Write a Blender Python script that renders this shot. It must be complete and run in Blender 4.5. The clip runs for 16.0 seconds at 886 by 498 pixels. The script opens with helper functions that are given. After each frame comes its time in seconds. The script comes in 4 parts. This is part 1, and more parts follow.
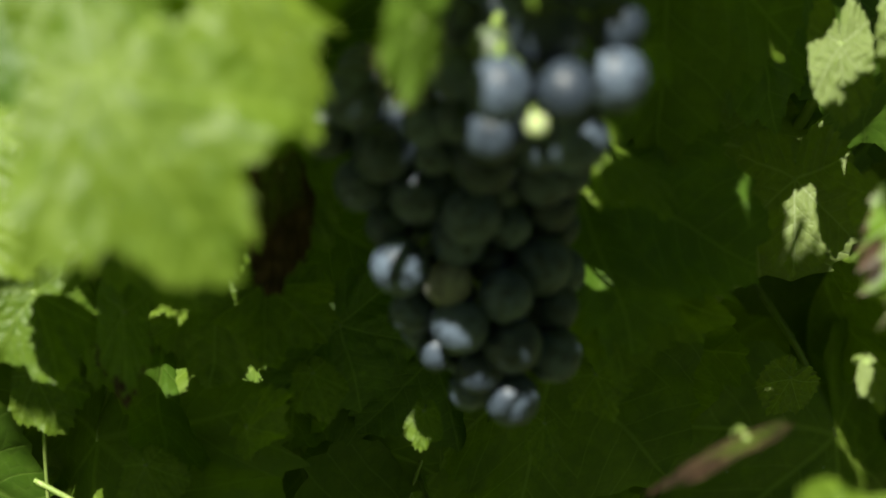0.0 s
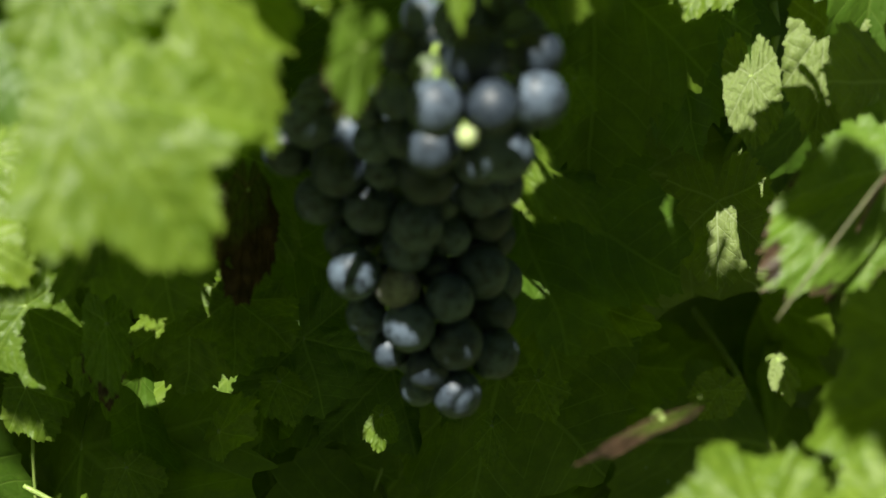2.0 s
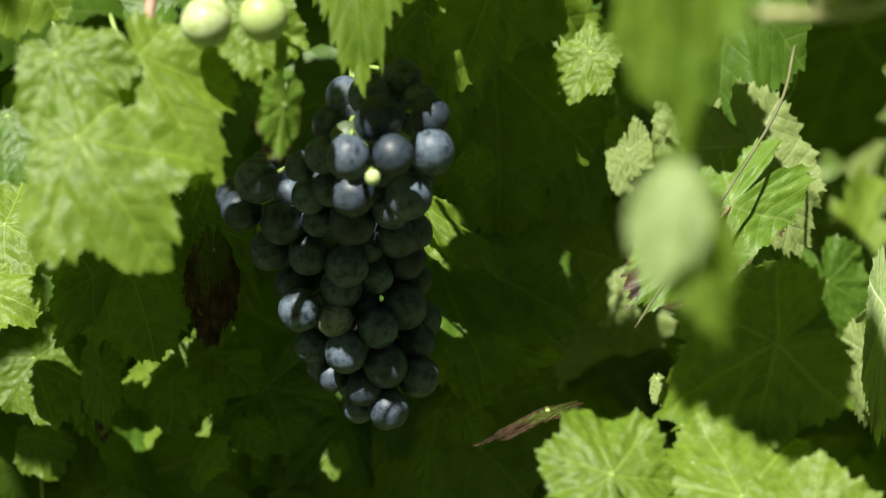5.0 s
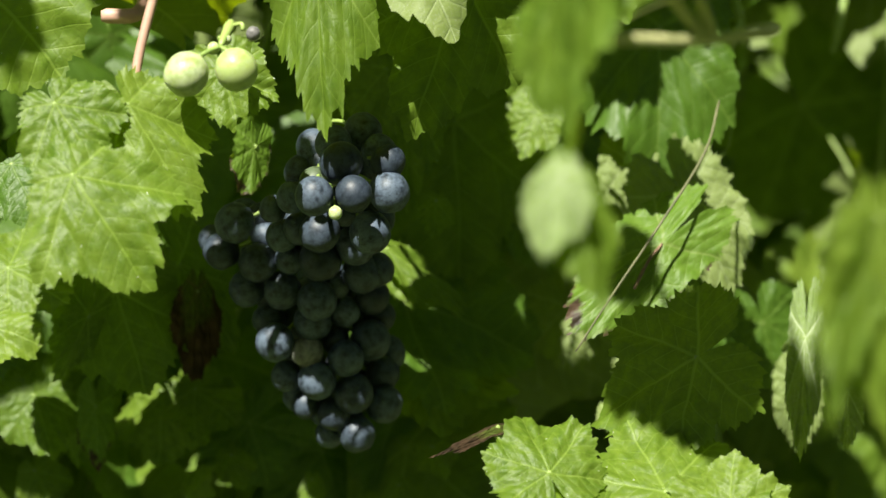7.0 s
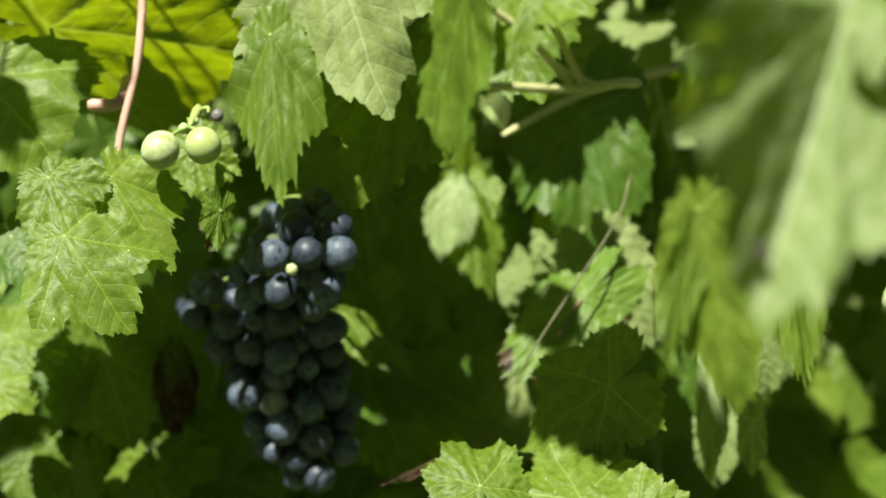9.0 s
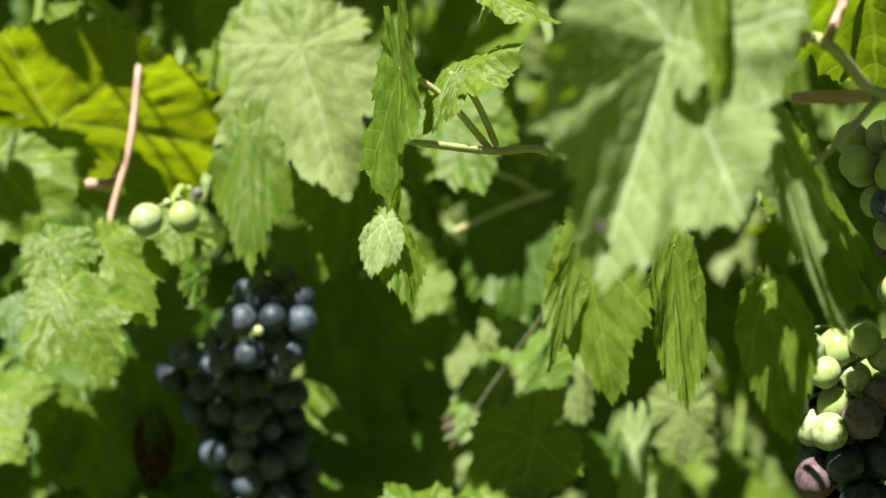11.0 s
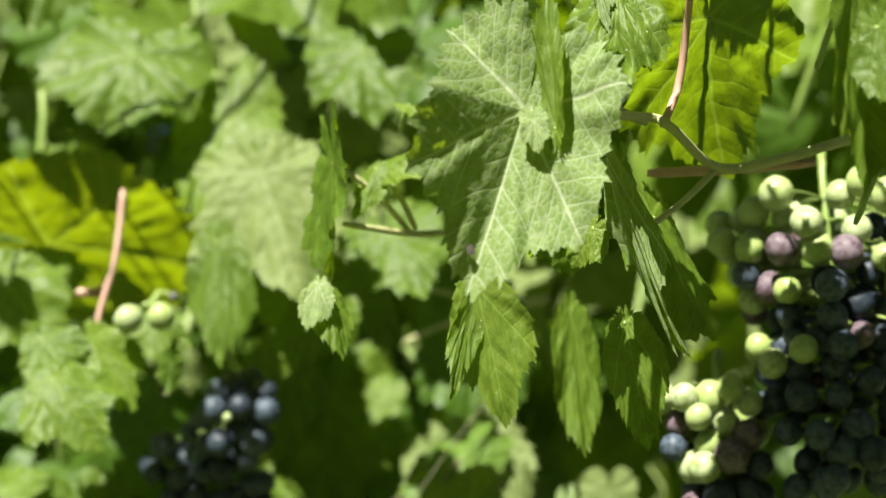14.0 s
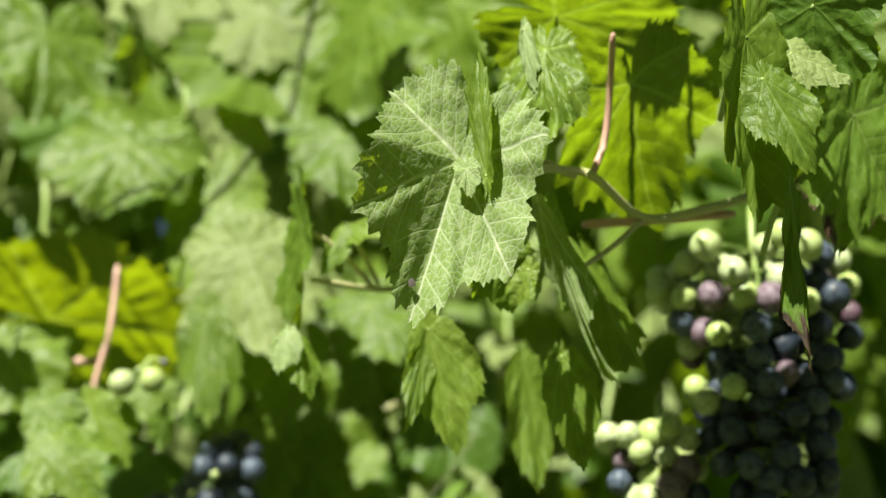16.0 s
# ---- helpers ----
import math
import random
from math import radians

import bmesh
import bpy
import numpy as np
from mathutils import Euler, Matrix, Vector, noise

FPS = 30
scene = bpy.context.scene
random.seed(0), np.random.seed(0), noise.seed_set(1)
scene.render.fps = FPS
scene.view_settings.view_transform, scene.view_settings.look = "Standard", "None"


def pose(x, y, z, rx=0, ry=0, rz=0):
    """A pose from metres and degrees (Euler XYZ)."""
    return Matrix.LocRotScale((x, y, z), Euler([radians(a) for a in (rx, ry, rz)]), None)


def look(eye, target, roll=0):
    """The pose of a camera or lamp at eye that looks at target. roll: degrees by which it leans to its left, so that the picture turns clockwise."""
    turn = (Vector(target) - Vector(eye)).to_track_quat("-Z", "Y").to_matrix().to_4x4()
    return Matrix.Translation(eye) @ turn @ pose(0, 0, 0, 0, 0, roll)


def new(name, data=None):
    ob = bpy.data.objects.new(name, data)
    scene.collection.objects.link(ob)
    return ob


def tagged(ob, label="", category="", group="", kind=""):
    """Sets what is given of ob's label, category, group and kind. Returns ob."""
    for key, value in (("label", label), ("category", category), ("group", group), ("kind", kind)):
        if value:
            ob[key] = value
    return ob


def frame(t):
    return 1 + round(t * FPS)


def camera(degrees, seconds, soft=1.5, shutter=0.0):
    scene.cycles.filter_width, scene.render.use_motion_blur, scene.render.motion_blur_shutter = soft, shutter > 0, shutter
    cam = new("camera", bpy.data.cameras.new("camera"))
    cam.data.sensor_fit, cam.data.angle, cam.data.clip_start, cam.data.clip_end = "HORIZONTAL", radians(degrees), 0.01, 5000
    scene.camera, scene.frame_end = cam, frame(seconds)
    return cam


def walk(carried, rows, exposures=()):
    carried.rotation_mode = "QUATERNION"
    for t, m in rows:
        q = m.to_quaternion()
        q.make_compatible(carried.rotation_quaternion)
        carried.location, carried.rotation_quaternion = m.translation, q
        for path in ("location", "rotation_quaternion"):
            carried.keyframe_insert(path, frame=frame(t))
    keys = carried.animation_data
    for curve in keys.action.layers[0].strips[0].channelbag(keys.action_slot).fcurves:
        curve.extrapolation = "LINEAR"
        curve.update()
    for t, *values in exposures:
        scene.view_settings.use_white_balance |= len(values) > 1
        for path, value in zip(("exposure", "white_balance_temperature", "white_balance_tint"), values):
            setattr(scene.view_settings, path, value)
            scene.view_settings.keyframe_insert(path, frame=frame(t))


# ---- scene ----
cam = camera(28, 16.0)
cam.data.dof.use_dof = True
cam.data.dof.focus_distance = 0.63
cam.data.dof.aperture_fstop = 8.5
walk(cam, [
    (0.0, look((-0.0368, -0.4450, 1.1089), (-0.0004, 0.0419, 1.0013), 2.95)),
    (0.5, look((-0.0381, -0.4623, 1.1080), (0.0026, 0.0255, 1.0061), 2.83)),
    (1.0, look((-0.0364, -0.4750, 1.1072), (0.0049, 0.0136, 1.0094), 2.66)),
    (1.5, look((-0.0338, -0.4887, 1.1054), (0.0069, 0.0009, 1.0126), 2.54)),
    (2.0, look((-0.0328, -0.5026, 1.1048), (0.0098, -0.0124, 1.0157), 2.49)),
    (2.5, look((-0.0283, -0.5231, 1.0976), (0.0122, -0.0308, 1.0199), 2.05)),
    (3.0, look((-0.0257, -0.5459, 1.0959), (0.0152, -0.0527, 1.0246), 1.77)),
    (3.5, look((-0.0224, -0.5698, 1.0875), (0.0188, -0.0751, 1.0281), 1.26)),
    (4.0, look((-0.0195, -0.5898, 1.0860), (0.0211, -0.0944, 1.0323), 0.95)),
    (6.5, look((-0.0046, -0.6829, 1.0603), (0.0338, -0.1846, 1.0441), -0.27)),
    (7.0, look((-0.0026, -0.6988, 1.0559), (0.0362, -0.2004, 1.0459), -0.24)),
    (7.5, look((0.0003, -0.7189, 1.0482), (0.0391, -0.2204, 1.0471), -0.57)),
    (8.0, look((0.0031, -0.7405, 1.0421), (0.0428, -0.2421, 1.0490), -0.81)),
    (8.5, look((0.0040, -0.7653, 1.0293), (0.0460, -0.2675, 1.0490), -1.39)),
    (9.0, look((0.0103, -0.7950, 1.0183), (0.0512, -0.2977, 1.0496), -1.72)),
    (11.5, look((0.0250, -0.9065, 0.9466), (0.0677, -0.4170, 1.0390), -0.40)),
    (12.0, look((0.0295, -0.9207, 0.9369), (0.0712, -0.4326, 1.0369), -0.53)),
    (12.5, look((0.0342, -0.9379, 0.9261), (0.0746, -0.4515, 1.0345), -0.82)),
    (13.0, look((0.0382, -0.9575, 0.9112), (0.0786, -0.4736, 1.0302), -0.98)),
    (13.5, look((0.0430, -0.9775, 0.8955), (0.0828, -0.4963, 1.0255), -1.16)),
    (14.0, look((0.0453, -0.9992, 0.8808), (0.0858, -0.5207, 1.0201), -1.54)),
    (14.5, look((0.0497, -1.0142, 0.8706), (0.0893, -0.5377, 1.0167), -1.86)),
    (15.0, look((0.0551, -1.0311, 0.8567), (0.0934, -0.5573, 1.0117), -2.13)),
    (15.5, look((0.0604, -1.0451, 0.8439), (0.0972, -0.5739, 1.0072), -2.29)),
    (16.0, look((0.0647, -1.0617, 0.8288), (0.1011, -0.5937, 1.0009), -2.46)),
], exposures=[(0.0, 1.62), (4.0, 1.7), (7.0, 1.8), (9.0, 1.78), (12.0, 1.88), (16.0, 1.86)])

# ---- light ----
SUN_EL, SUN_AZ = 48.0, -24.0        # degrees; azimuth from the camera's back towards its left
to_sun = Vector((math.sin(radians(SUN_AZ)) * math.cos(radians(SUN_EL)),
                 -math.cos(radians(SUN_AZ)) * math.cos(radians(SUN_EL)),
                 math.sin(radians(SUN_EL))))
sun_data = bpy.data.lights.new("sun", "SUN")
sun_data.energy, sun_data.angle, sun_data.color = 5.0, radians(0.53), (1.0, 0.97, 0.83)
sun = new("sun", sun_data)
sun.matrix_world = look((0, 0, 6), Vector((0, 0, 6)) - to_sun)
world = bpy.data.worlds.new("sky")
world.use_nodes = True
scene.world = world
sky = world.node_tree.nodes.new("ShaderNodeTexSky")
sky.sky_type, sky.sun_disc = "NISHITA", False
sky.sun_elevation = radians(SUN_EL)
sky.sun_rotation = math.atan2(to_sun.x, to_sun.y)
back = world.node_tree.nodes["Background"]
back.inputs["Strength"].default_value = 0.008
world.node_tree.links.new(sky.outputs["Color"], back.inputs["Color"])


# ---- materials ----
def shader(name):
    m = bpy.data.materials.new(name)
    m.use_nodes = True
    t = m.node_tree
    return m, t, t.nodes["Principled BSDF"], t.nodes["Material Output"]


def node(t, kind, **sets):
    n = t.nodes.new(kind)
    for key, value in sets.items():
        n.inputs[key].default_value = value
    return n


def calc(t, op, a, b=0.0, c=0.0):
    n = t.nodes.new("ShaderNodeMath")
    n.operation = op
    for i, v in enumerate((a, b, c)):
        if isinstance(v, (int, float)):
            n.inputs[i].default_value = v
        else:
            t.links.new(v, n.inputs[i])
    return n.outputs[0]


def blend(t, fac, a, b):
    n = t.nodes.new("ShaderNodeMix")
    n.data_type = "RGBA"
    for s, v in ((n.inputs[0], fac), (n.inputs[6], a), (n.inputs[7], b)):
        if isinstance(v, (int, float)):
            s.default_value = v
        elif isinstance(v, tuple):
            s.default_value = (*v, 1.0)
        else:
            t.links.new(v, s)
    return n.outputs[2]


def ramp(t, fac, lo, hi):
    n = t.nodes.new("ShaderNodeMapRange")
    n.inputs["From Min"].default_value, n.inputs["From Max"].default_value = lo, hi
    t.links.new(fac, n.inputs["Value"])
    return n.outputs[0]


def leaf_material(name, dark, light, vein, through_colour, through_share=0.48, rough=0.5, gloss=0.36,
                  relief=0.22, burn=None, hairs=0.0, mesh=30.0, bold=0.6, lace=0.22, dust=0.0, rib=1.0):
    """Vine leaf: veins in a palm, blistered between them, light coming through; burn: (start, soft) of a brown margin."""
    m, t, p, out = shader(name)
    uv = node(t, "ShaderNodeUVMap")
    sep = t.nodes.new("ShaderNodeSeparateXYZ")
    t.links.new(uv.outputs[0], sep.inputs[0])
    sway = node(t, "ShaderNodeTexNoise", Scale=3.2, Detail=2.0)
    t.links.new(uv.outputs[0], sway.inputs["Vector"])
    split = t.nodes.new("ShaderNodeSeparateXYZ")
    t.links.new(sway.outputs["Color"], split.inputs[0])
    bent = [calc(t, "MULTIPLY_ADD", v, 0.16, -0.08) for v in split.outputs[:2]]
    x = calc(t, "ADD", calc(t, "MULTIPLY_ADD", sep.outputs[0], 2.6, -1.3), bent[0])
    y = calc(t, "ADD", calc(t, "MULTIPLY_ADD", sep.outputs[1], 2.6, -1.3), bent[1])
    ax = calc(t, "ABSOLUTE", x)
    r = calc(t, "SQRT", calc(t, "ADD", calc(t, "MULTIPLY", x, x), calc(t, "MULTIPLY", y, y)))
    turn = calc(t, "ARCTAN2", ax, y)
    near = calc(t, "MULTIPLY", calc(t, "GREATER_THAN", turn, 0.46), 0.92)
    near = calc(t, "ADD", near, calc(t, "MULTIPLY", calc(t, "GREATER_THAN", turn, 1.4), 0.98))
    off = calc(t, "SUBTRACT", turn, near)
    along = calc(t, "MULTIPLY", r, calc(t, "COSINE", off))
    across = calc(t, "MULTIPLY", r, calc(t, "ABSOLUTE", calc(t, "SINE", off)))
    wob = node(t, "ShaderNodeTexNoise", Scale=5.0, Detail=2.0)
    t.links.new(uv.outputs[0], wob.inputs["Vector"])
    wobble = calc(t, "MULTIPLY_ADD", wob.outputs["Fac"], 0.10, -0.05)
    width = calc(t, "MULTIPLY_ADD", r, -0.012 * rib, 0.020 * rib)
    main = calc(t, "SUBTRACT", 1.0, ramp(t, calc(t, "DIVIDE", across, width), 0.4, 1.2))
    chev = calc(t, "ADD", calc(t, "SUBTRACT", along, calc(t, "MULTIPLY", across, 0.75)), wobble)
    fr = calc(t, "FRACT", calc(t, "MULTIPLY", chev, 6.5))
    sec = calc(t, "SUBTRACT", 1.0, ramp(t, calc(t, "ABSOLUTE", calc(t, "SUBTRACT", fr, 0.5)), 0.015, 0.06))
    cells = node(t, "ShaderNodeTexVoronoi", Scale=mesh)
    cells.feature = "DISTANCE_TO_EDGE"
    t.links.new(uv.outputs[0], cells.inputs["Vector"])
    net = calc(t, "SUBTRACT", 1.0, ramp(t, cells.outputs["Distance"], 0.0, 0.12))
    veins = calc(t, "MAXIMUM", main, calc(t, "MAXIMUM", calc(t, "MULTIPLY", sec, 0.65), calc(t, "MULTIPLY", net, lace)))
    geo = node(t, "ShaderNodeTexCoord")
    blot = node(t, "ShaderNodeTexNoise", Scale=7.0, Detail=6.0, Roughness=0.6)
    t.links.new(geo.outputs["Object"], blot.inputs["Vector"])
    info = t.nodes.new("ShaderNodeObjectInfo")
    tone = calc(t, "ADD", calc(t, "MULTIPLY", ramp(t, blot.outputs["Fac"], 0.3, 0.7), 0.6),
                calc(t, "MULTIPLY", info.outputs["Random"], 0.4))
    base = blend(t, tone, dark, light)
    base = blend(t, calc(t, "MULTIPLY", veins, bold), base, vein)
    glow = blend(t, ramp(t, blot.outputs["Fac"], 0.3, 0.7), tuple(v * 0.72 for v in through_colour), tuple(v * 1.15 for v in through_colour))
    glow = blend(t, calc(t, "MULTIPLY", net, 0.35), glow, tuple(v * 0.5 for v in through_colour))
    glow = blend(t, calc(t, "MULTIPLY", calc(t, "MAXIMUM", main, calc(t, "MULTIPLY", sec, 0.6)), 0.7), glow, tuple(v * 1.25 + 0.03 for v in through_colour))
    if hairs:
        fuzz = node(t, "ShaderNodeTexNoise", Scale=90.0, Detail=4.0)
        t.links.new(geo.outputs["Object"], fuzz.inputs["Vector"])
        base = blend(t, calc(t, "MULTIPLY", ramp(t, fuzz.outputs["Fac"], 0.55, 0.75), hairs), base, (0.5, 0.55, 0.45))
    if dust:
        motes = node(t, "ShaderNodeTexVoronoi", Scale=34.0)
        t.links.new(uv.outputs[0], motes.inputs["Vector"])
        size = calc(t, "MULTIPLY", ramp(t, blot.outputs["Fac"], 0.45, 0.7), 0.17)
        base = blend(t, calc(t, "MULTIPLY", calc(t, "LESS_THAN", motes.outputs["Distance"], size), dust), base, (0.62, 0.66, 0.58))
    if burn:
        ragged = node(t, "ShaderNodeTexNoise", Scale=7.0, Detail=5.0, Roughness=0.65)
        t.links.new(uv.outputs[0], ragged.inputs["Vector"])
        edge = calc(t, "ADD", r, calc(t, "MULTIPLY_ADD", ragged.outputs["Fac"], 1.3, -0.65))
        brown = ramp(t, edge, burn[0], burn[0] + burn[1])
        scorch = blend(t, ramp(t, blot.outputs["Fac"], 0.35, 0.65), (0.026, 0.018, 0.010), (0.085, 0.052, 0.030))
        base = blend(t, brown, base, scorch)
        glow = blend(t, brown, glow, (0.05, 0.025, 0.008))
    t.links.new(base, p.inputs["Base Color"])
    p.inputs["Roughness"].default_value = rough
    p.inputs["Specular IOR Level"].default_value = gloss
    quilt = calc(t, "POWER", calc(t, "MULTIPLY", calc(t, "ABSOLUTE", calc(t, "SUBTRACT", fr, 0.5)), 2.0), 0.6)
    blister = node(t, "ShaderNodeTexVoronoi", Scale=mesh * 0.55)
    blister.feature = "SMOOTH_F1"
    t.links.new(uv.outputs[0], blister.inputs["Vector"])
    high = calc(t, "ADD", calc(t, "MULTIPLY", veins, -0.4), calc(t, "MULTIPLY", cells.outputs["Distance"], 0.7))
    high = calc(t, "ADD", high, calc(t, "ADD", calc(t, "MULTIPLY", quilt, 0.7), calc(t, "MULTIPLY", blister.outputs["Distance"], -0.9)))
    bump = node(t, "ShaderNodeBump", Strength=relief, Distance=0.0015)
    t.links.new(high, bump.inputs["Height"])
    t.links.new(bump.outputs[0], p.inputs["Normal"])
    tr = t.nodes.new("ShaderNodeBsdfTranslucent")
    t.links.new(glow, tr.inputs["Color"])
    t.links.new(bump.outputs[0], tr.inputs["Normal"])
    mix = t.nodes.new("ShaderNodeMixShader")
    mix.inputs[0].default_value = through_share
    t.links.new(p.outputs[0], mix.inputs[1])
    t.links.new(tr.outputs[0], mix.inputs[2])
    t.links.new(mix.outputs[0], out.inputs["Surface"])
    return m


THROUGH = (0.21, 0.31, 0.005)
LEAF = {
    "upper": leaf_material("leaf_upper", (0.046, 0.095, 0.007), (0.118, 0.180, 0.017), (0.15, 0.22, 0.035), THROUGH, gloss=0.3),
    "fresh": leaf_material("leaf_fresh", (0.048, 0.098, 0.005), (0.146, 0.208, 0.024), (0.20, 0.28, 0.05), (0.25, 0.38, 0.004), gloss=0.32, rough=0.5, dust=0.8),
    "under": leaf_material("leaf_underside", (0.120, 0.172, 0.036), (0.182, 0.230, 0.072), (0.28, 0.33, 0.17), THROUGH,
                           rough=0.6, gloss=0.3, relief=0.4, hairs=0.25),
    "downy": leaf_material("leaf_downy", (0.112, 0.188, 0.034), (0.21, 0.285, 0.090), (0.48, 0.53, 0.36), (0.33, 0.45, 0.012),
                           through_share=0.52, rough=0.65, gloss=0.3, relief=0.26, hairs=0.45, mesh=48.0, bold=0.8, lace=0.45, rib=0.95),
    # darker leaf copy: hedge shade put into the colour, also mixed in for variety
    "deep": leaf_material("leaf_shaded", (0.036, 0.085, 0.006), (0.060, 0.118, 0.010), (0.10, 0.16, 0.025), (0.21, 0.32, 0.003),
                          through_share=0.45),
    "burnt": leaf_material("leaf_scorched", (0.070, 0.14, 0.012), (0.112, 0.19, 0.020), (0.17, 0.23, 0.06), THROUGH,
                           burn=(0.78, 0.12)),
    "dry": leaf_material("leaf_withered", (0.05, 0.08, 0.012), (0.08, 0.11, 0.015), (0.09, 0.05, 0.03), (0.10, 0.09, 0.005),
                         through_share=0.25, burn=(0.30, 0.25), relief=0.8, gloss=0.1, rough=0.8),
    # yellower, more translucent copy: backlit glow partly put into its colour
    "gold": leaf_material("leaf_backlit", (0.11, 0.17, 0.010), (0.15, 0.21, 0.015), (0.20, 0.25, 0.05), (0.24, 0.31, 0.003),
                          through_share=0.55),
}


def grape_material(name, skin, bloom, amount, rough=0.42, sss=0.0, flush=None):
    """Grape skin under its wax bloom, rubbed off in scratches."""
    m, t, p, out = shader(name)
    geo = node(t, "ShaderNodeTexCoord")
    info = t.nodes.new("ShaderNodeObjectInfo")
    shift = t.nodes.new("ShaderNodeVectorMath")
    shift.operation = "ADD"
    t.links.new(geo.outputs["Object"], shift.inputs[0])
    t.links.new(calc(t, "MULTIPLY", info.outputs["Random"], 60.0), shift.inputs[1])
    big = node(t, "ShaderNodeTexNoise", Scale=2.2, Detail=4.0, Roughness=0.6)
    t.links.new(shift.outputs[0], big.inputs["Vector"])
    rub = node(t, "ShaderNodeTexNoise", Scale=7.0, Detail=6.0, Roughness=0.72, Distortion=1.5)
    t.links.new(shift.outputs[0], rub.inputs["Vector"])
    specks = node(t, "ShaderNodeTexVoronoi", Scale=16.0)
    t.links.new(shift.outputs[0], specks.inputs["Vector"])
    wax = calc(t, "MULTIPLY", ramp(t, big.outputs["Fac"], 0.28, 0.56), ramp(t, rub.outputs["Fac"], 0.30, 0.48))
    wax = calc(t, "MULTIPLY", wax, amount)
    wax = calc(t, "MULTIPLY", wax, calc(t, "MULTIPLY_ADD", info.outputs["Random"], 0.8, 0.25))
    if flush:
        skin_c = blend(t, ramp(t, big.outputs["Fac"], 0.35, 0.65), skin, flush)
    else:
        skin_c = blend(t, info.outputs["Random"], skin, tuple(v * 0.6 for v in skin))
    c = blend(t, wax, skin_c, bloom)
    c = blend(t, calc(t, "MULTIPLY", calc(t, "LESS_THAN", specks.outputs["Distance"], 0.10), 0.4), c, (0.03, 0.02, 0.015))
    t.links.new(c, p.inputs["Base Color"])
    t.links.new(calc(t, "MULTIPLY_ADD", wax, 0.35, rough), p.inputs["Roughness"])
    p.inputs["Specular IOR Level"].default_value = 0.25
    bump = node(t, "ShaderNodeBump", Strength=0.15, Distance=0.0004)
    t.links.new(rub.outputs["Fac"], bump.inputs["Height"])
    t.links.new(bump.outputs[0], p.inputs["Normal"])
    if sss:
        p.inputs["Subsurface Weight"].default_value = sss
        p.inputs["Subsurface Radius"].default_value = (0.004, 0.005, 0.001)
        p.inputs["Subsurface Scale"].default_value = 1.0
    return m


GRAPE = {
    "black": grape_material("grape_black", (0.003, 0.005, 0.009), (0.205, 0.272, 0.375), 0.31),
    "rosy": grape_material("grape_rosy", (0.045, 0.042, 0.042), (0.31, 0.31, 0.30), 0.8),
    "green": grape_material("grape_green", (0.22, 0.285, 0.075), (0.50, 0.55, 0.38), 0.55, rough=0.3, sss=0.3),
    # one green grape darkened: its shade is put into the skin colour
    "olive": grape_material("grape_green_shaded", (0.030, 0.045, 0.012), (0.16, 0.20, 0.16), 0.4),
    "purple": grape_material("grape_purple", (0.035, 0.010, 0.018), (0.20, 0.17, 0.21), 0.6, flush=(0.055, 0.022, 0.024)),
}


def bark_material(name, a, b, rough=0.65, scale=60.0):
    m, t, p, out = shader(name)
    geo = node(t, "ShaderNodeTexCoord")
    n = node(t, "ShaderNodeTexNoise", Scale=scale, Detail=5.0, Roughness=0.6)
    t.links.new(geo.outputs["Object"], n.inputs["Vector"])
    t.links.new(blend(t, ramp(t, n.outputs["Fac"], 0.35, 0.65), a, b), p.inputs["Base Color"])
    p.inputs["Roughness"].default_value = rough
    bump = node(t, "ShaderNodeBump", Strength=0.4, Distance=0.001)
    t.links.new(n.outputs["Fac"], bump.inputs["Height"])
    t.links.new(bump.outputs[0], p.inputs["Normal"])
    return m


STEM = {
    "dark": bark_material("scar_dark", (0.012, 0.009, 0.006), (0.03, 0.022, 0.014), 0.8),
    "pink": bark_material("cane_pink", (0.30, 0.17, 0.13), (0.40, 0.25, 0.19), 0.5),
    "pale": bark_material("petiole_pale", (0.26, 0.27, 0.12), (0.36, 0.34, 0.18), 0.5),
    "green": bark_material("petiole_green", (0.13, 0.20, 0.04), (0.20, 0.26, 0.07), 0.45),
    "brown": bark_material("cane_brown", (0.10, 0.06, 0.035), (0.19, 0.12, 0.07), 0.75),
    "wood": bark_material("old_wood", (0.05, 0.035, 0.025), (0.14, 0.10, 0.075), 0.9, 35.0),
    "olive": bark_material("cane_olive", (0.045, 0.050, 0.018), (0.085, 0.085, 0.035), 0.7),
}
# ground stays out of view; its green is chosen to tint bounced light
GROUND_GREEN = bark_material("ground_green", (0.040, 0.060, 0.010), (0.075, 0.100, 0.022), 0.95, 6.0)


# ---- building blocks ----
def mesh_of(name, verts, faces, material, uvs=None, smooth=True):
    me = bpy.data.meshes.new(name)
    me.from_pydata(verts, [], faces)
    me.materials.append(material)
    if uvs is not None:
        layer = me.uv_layers.new(name="UVMap")
        idx = np.empty(len(me.loops), dtype=np.int32)
        me.loops.foreach_get("vertex_index", idx)
        layer.data.foreach_set("uv", np.asarray(uvs, dtype=np.float32)[idx].ravel())
    me.polygons.foreach_set("use_smooth", [smooth] * len(me.polygons))
    me.update()
    return me


def child(name, me, parent, m=None, label=""):
    ob = new(name, me)
    ob.parent = parent
    if m is not None:
        ob.matrix_basis = m
    return tagged(ob, label)


def thing(name, place, label, category, group="", kind=""):
    ob = new(name)
    ob.location = place
    ob.empty_display_size = 0.01
    return tagged(ob, label, category, group, kind)


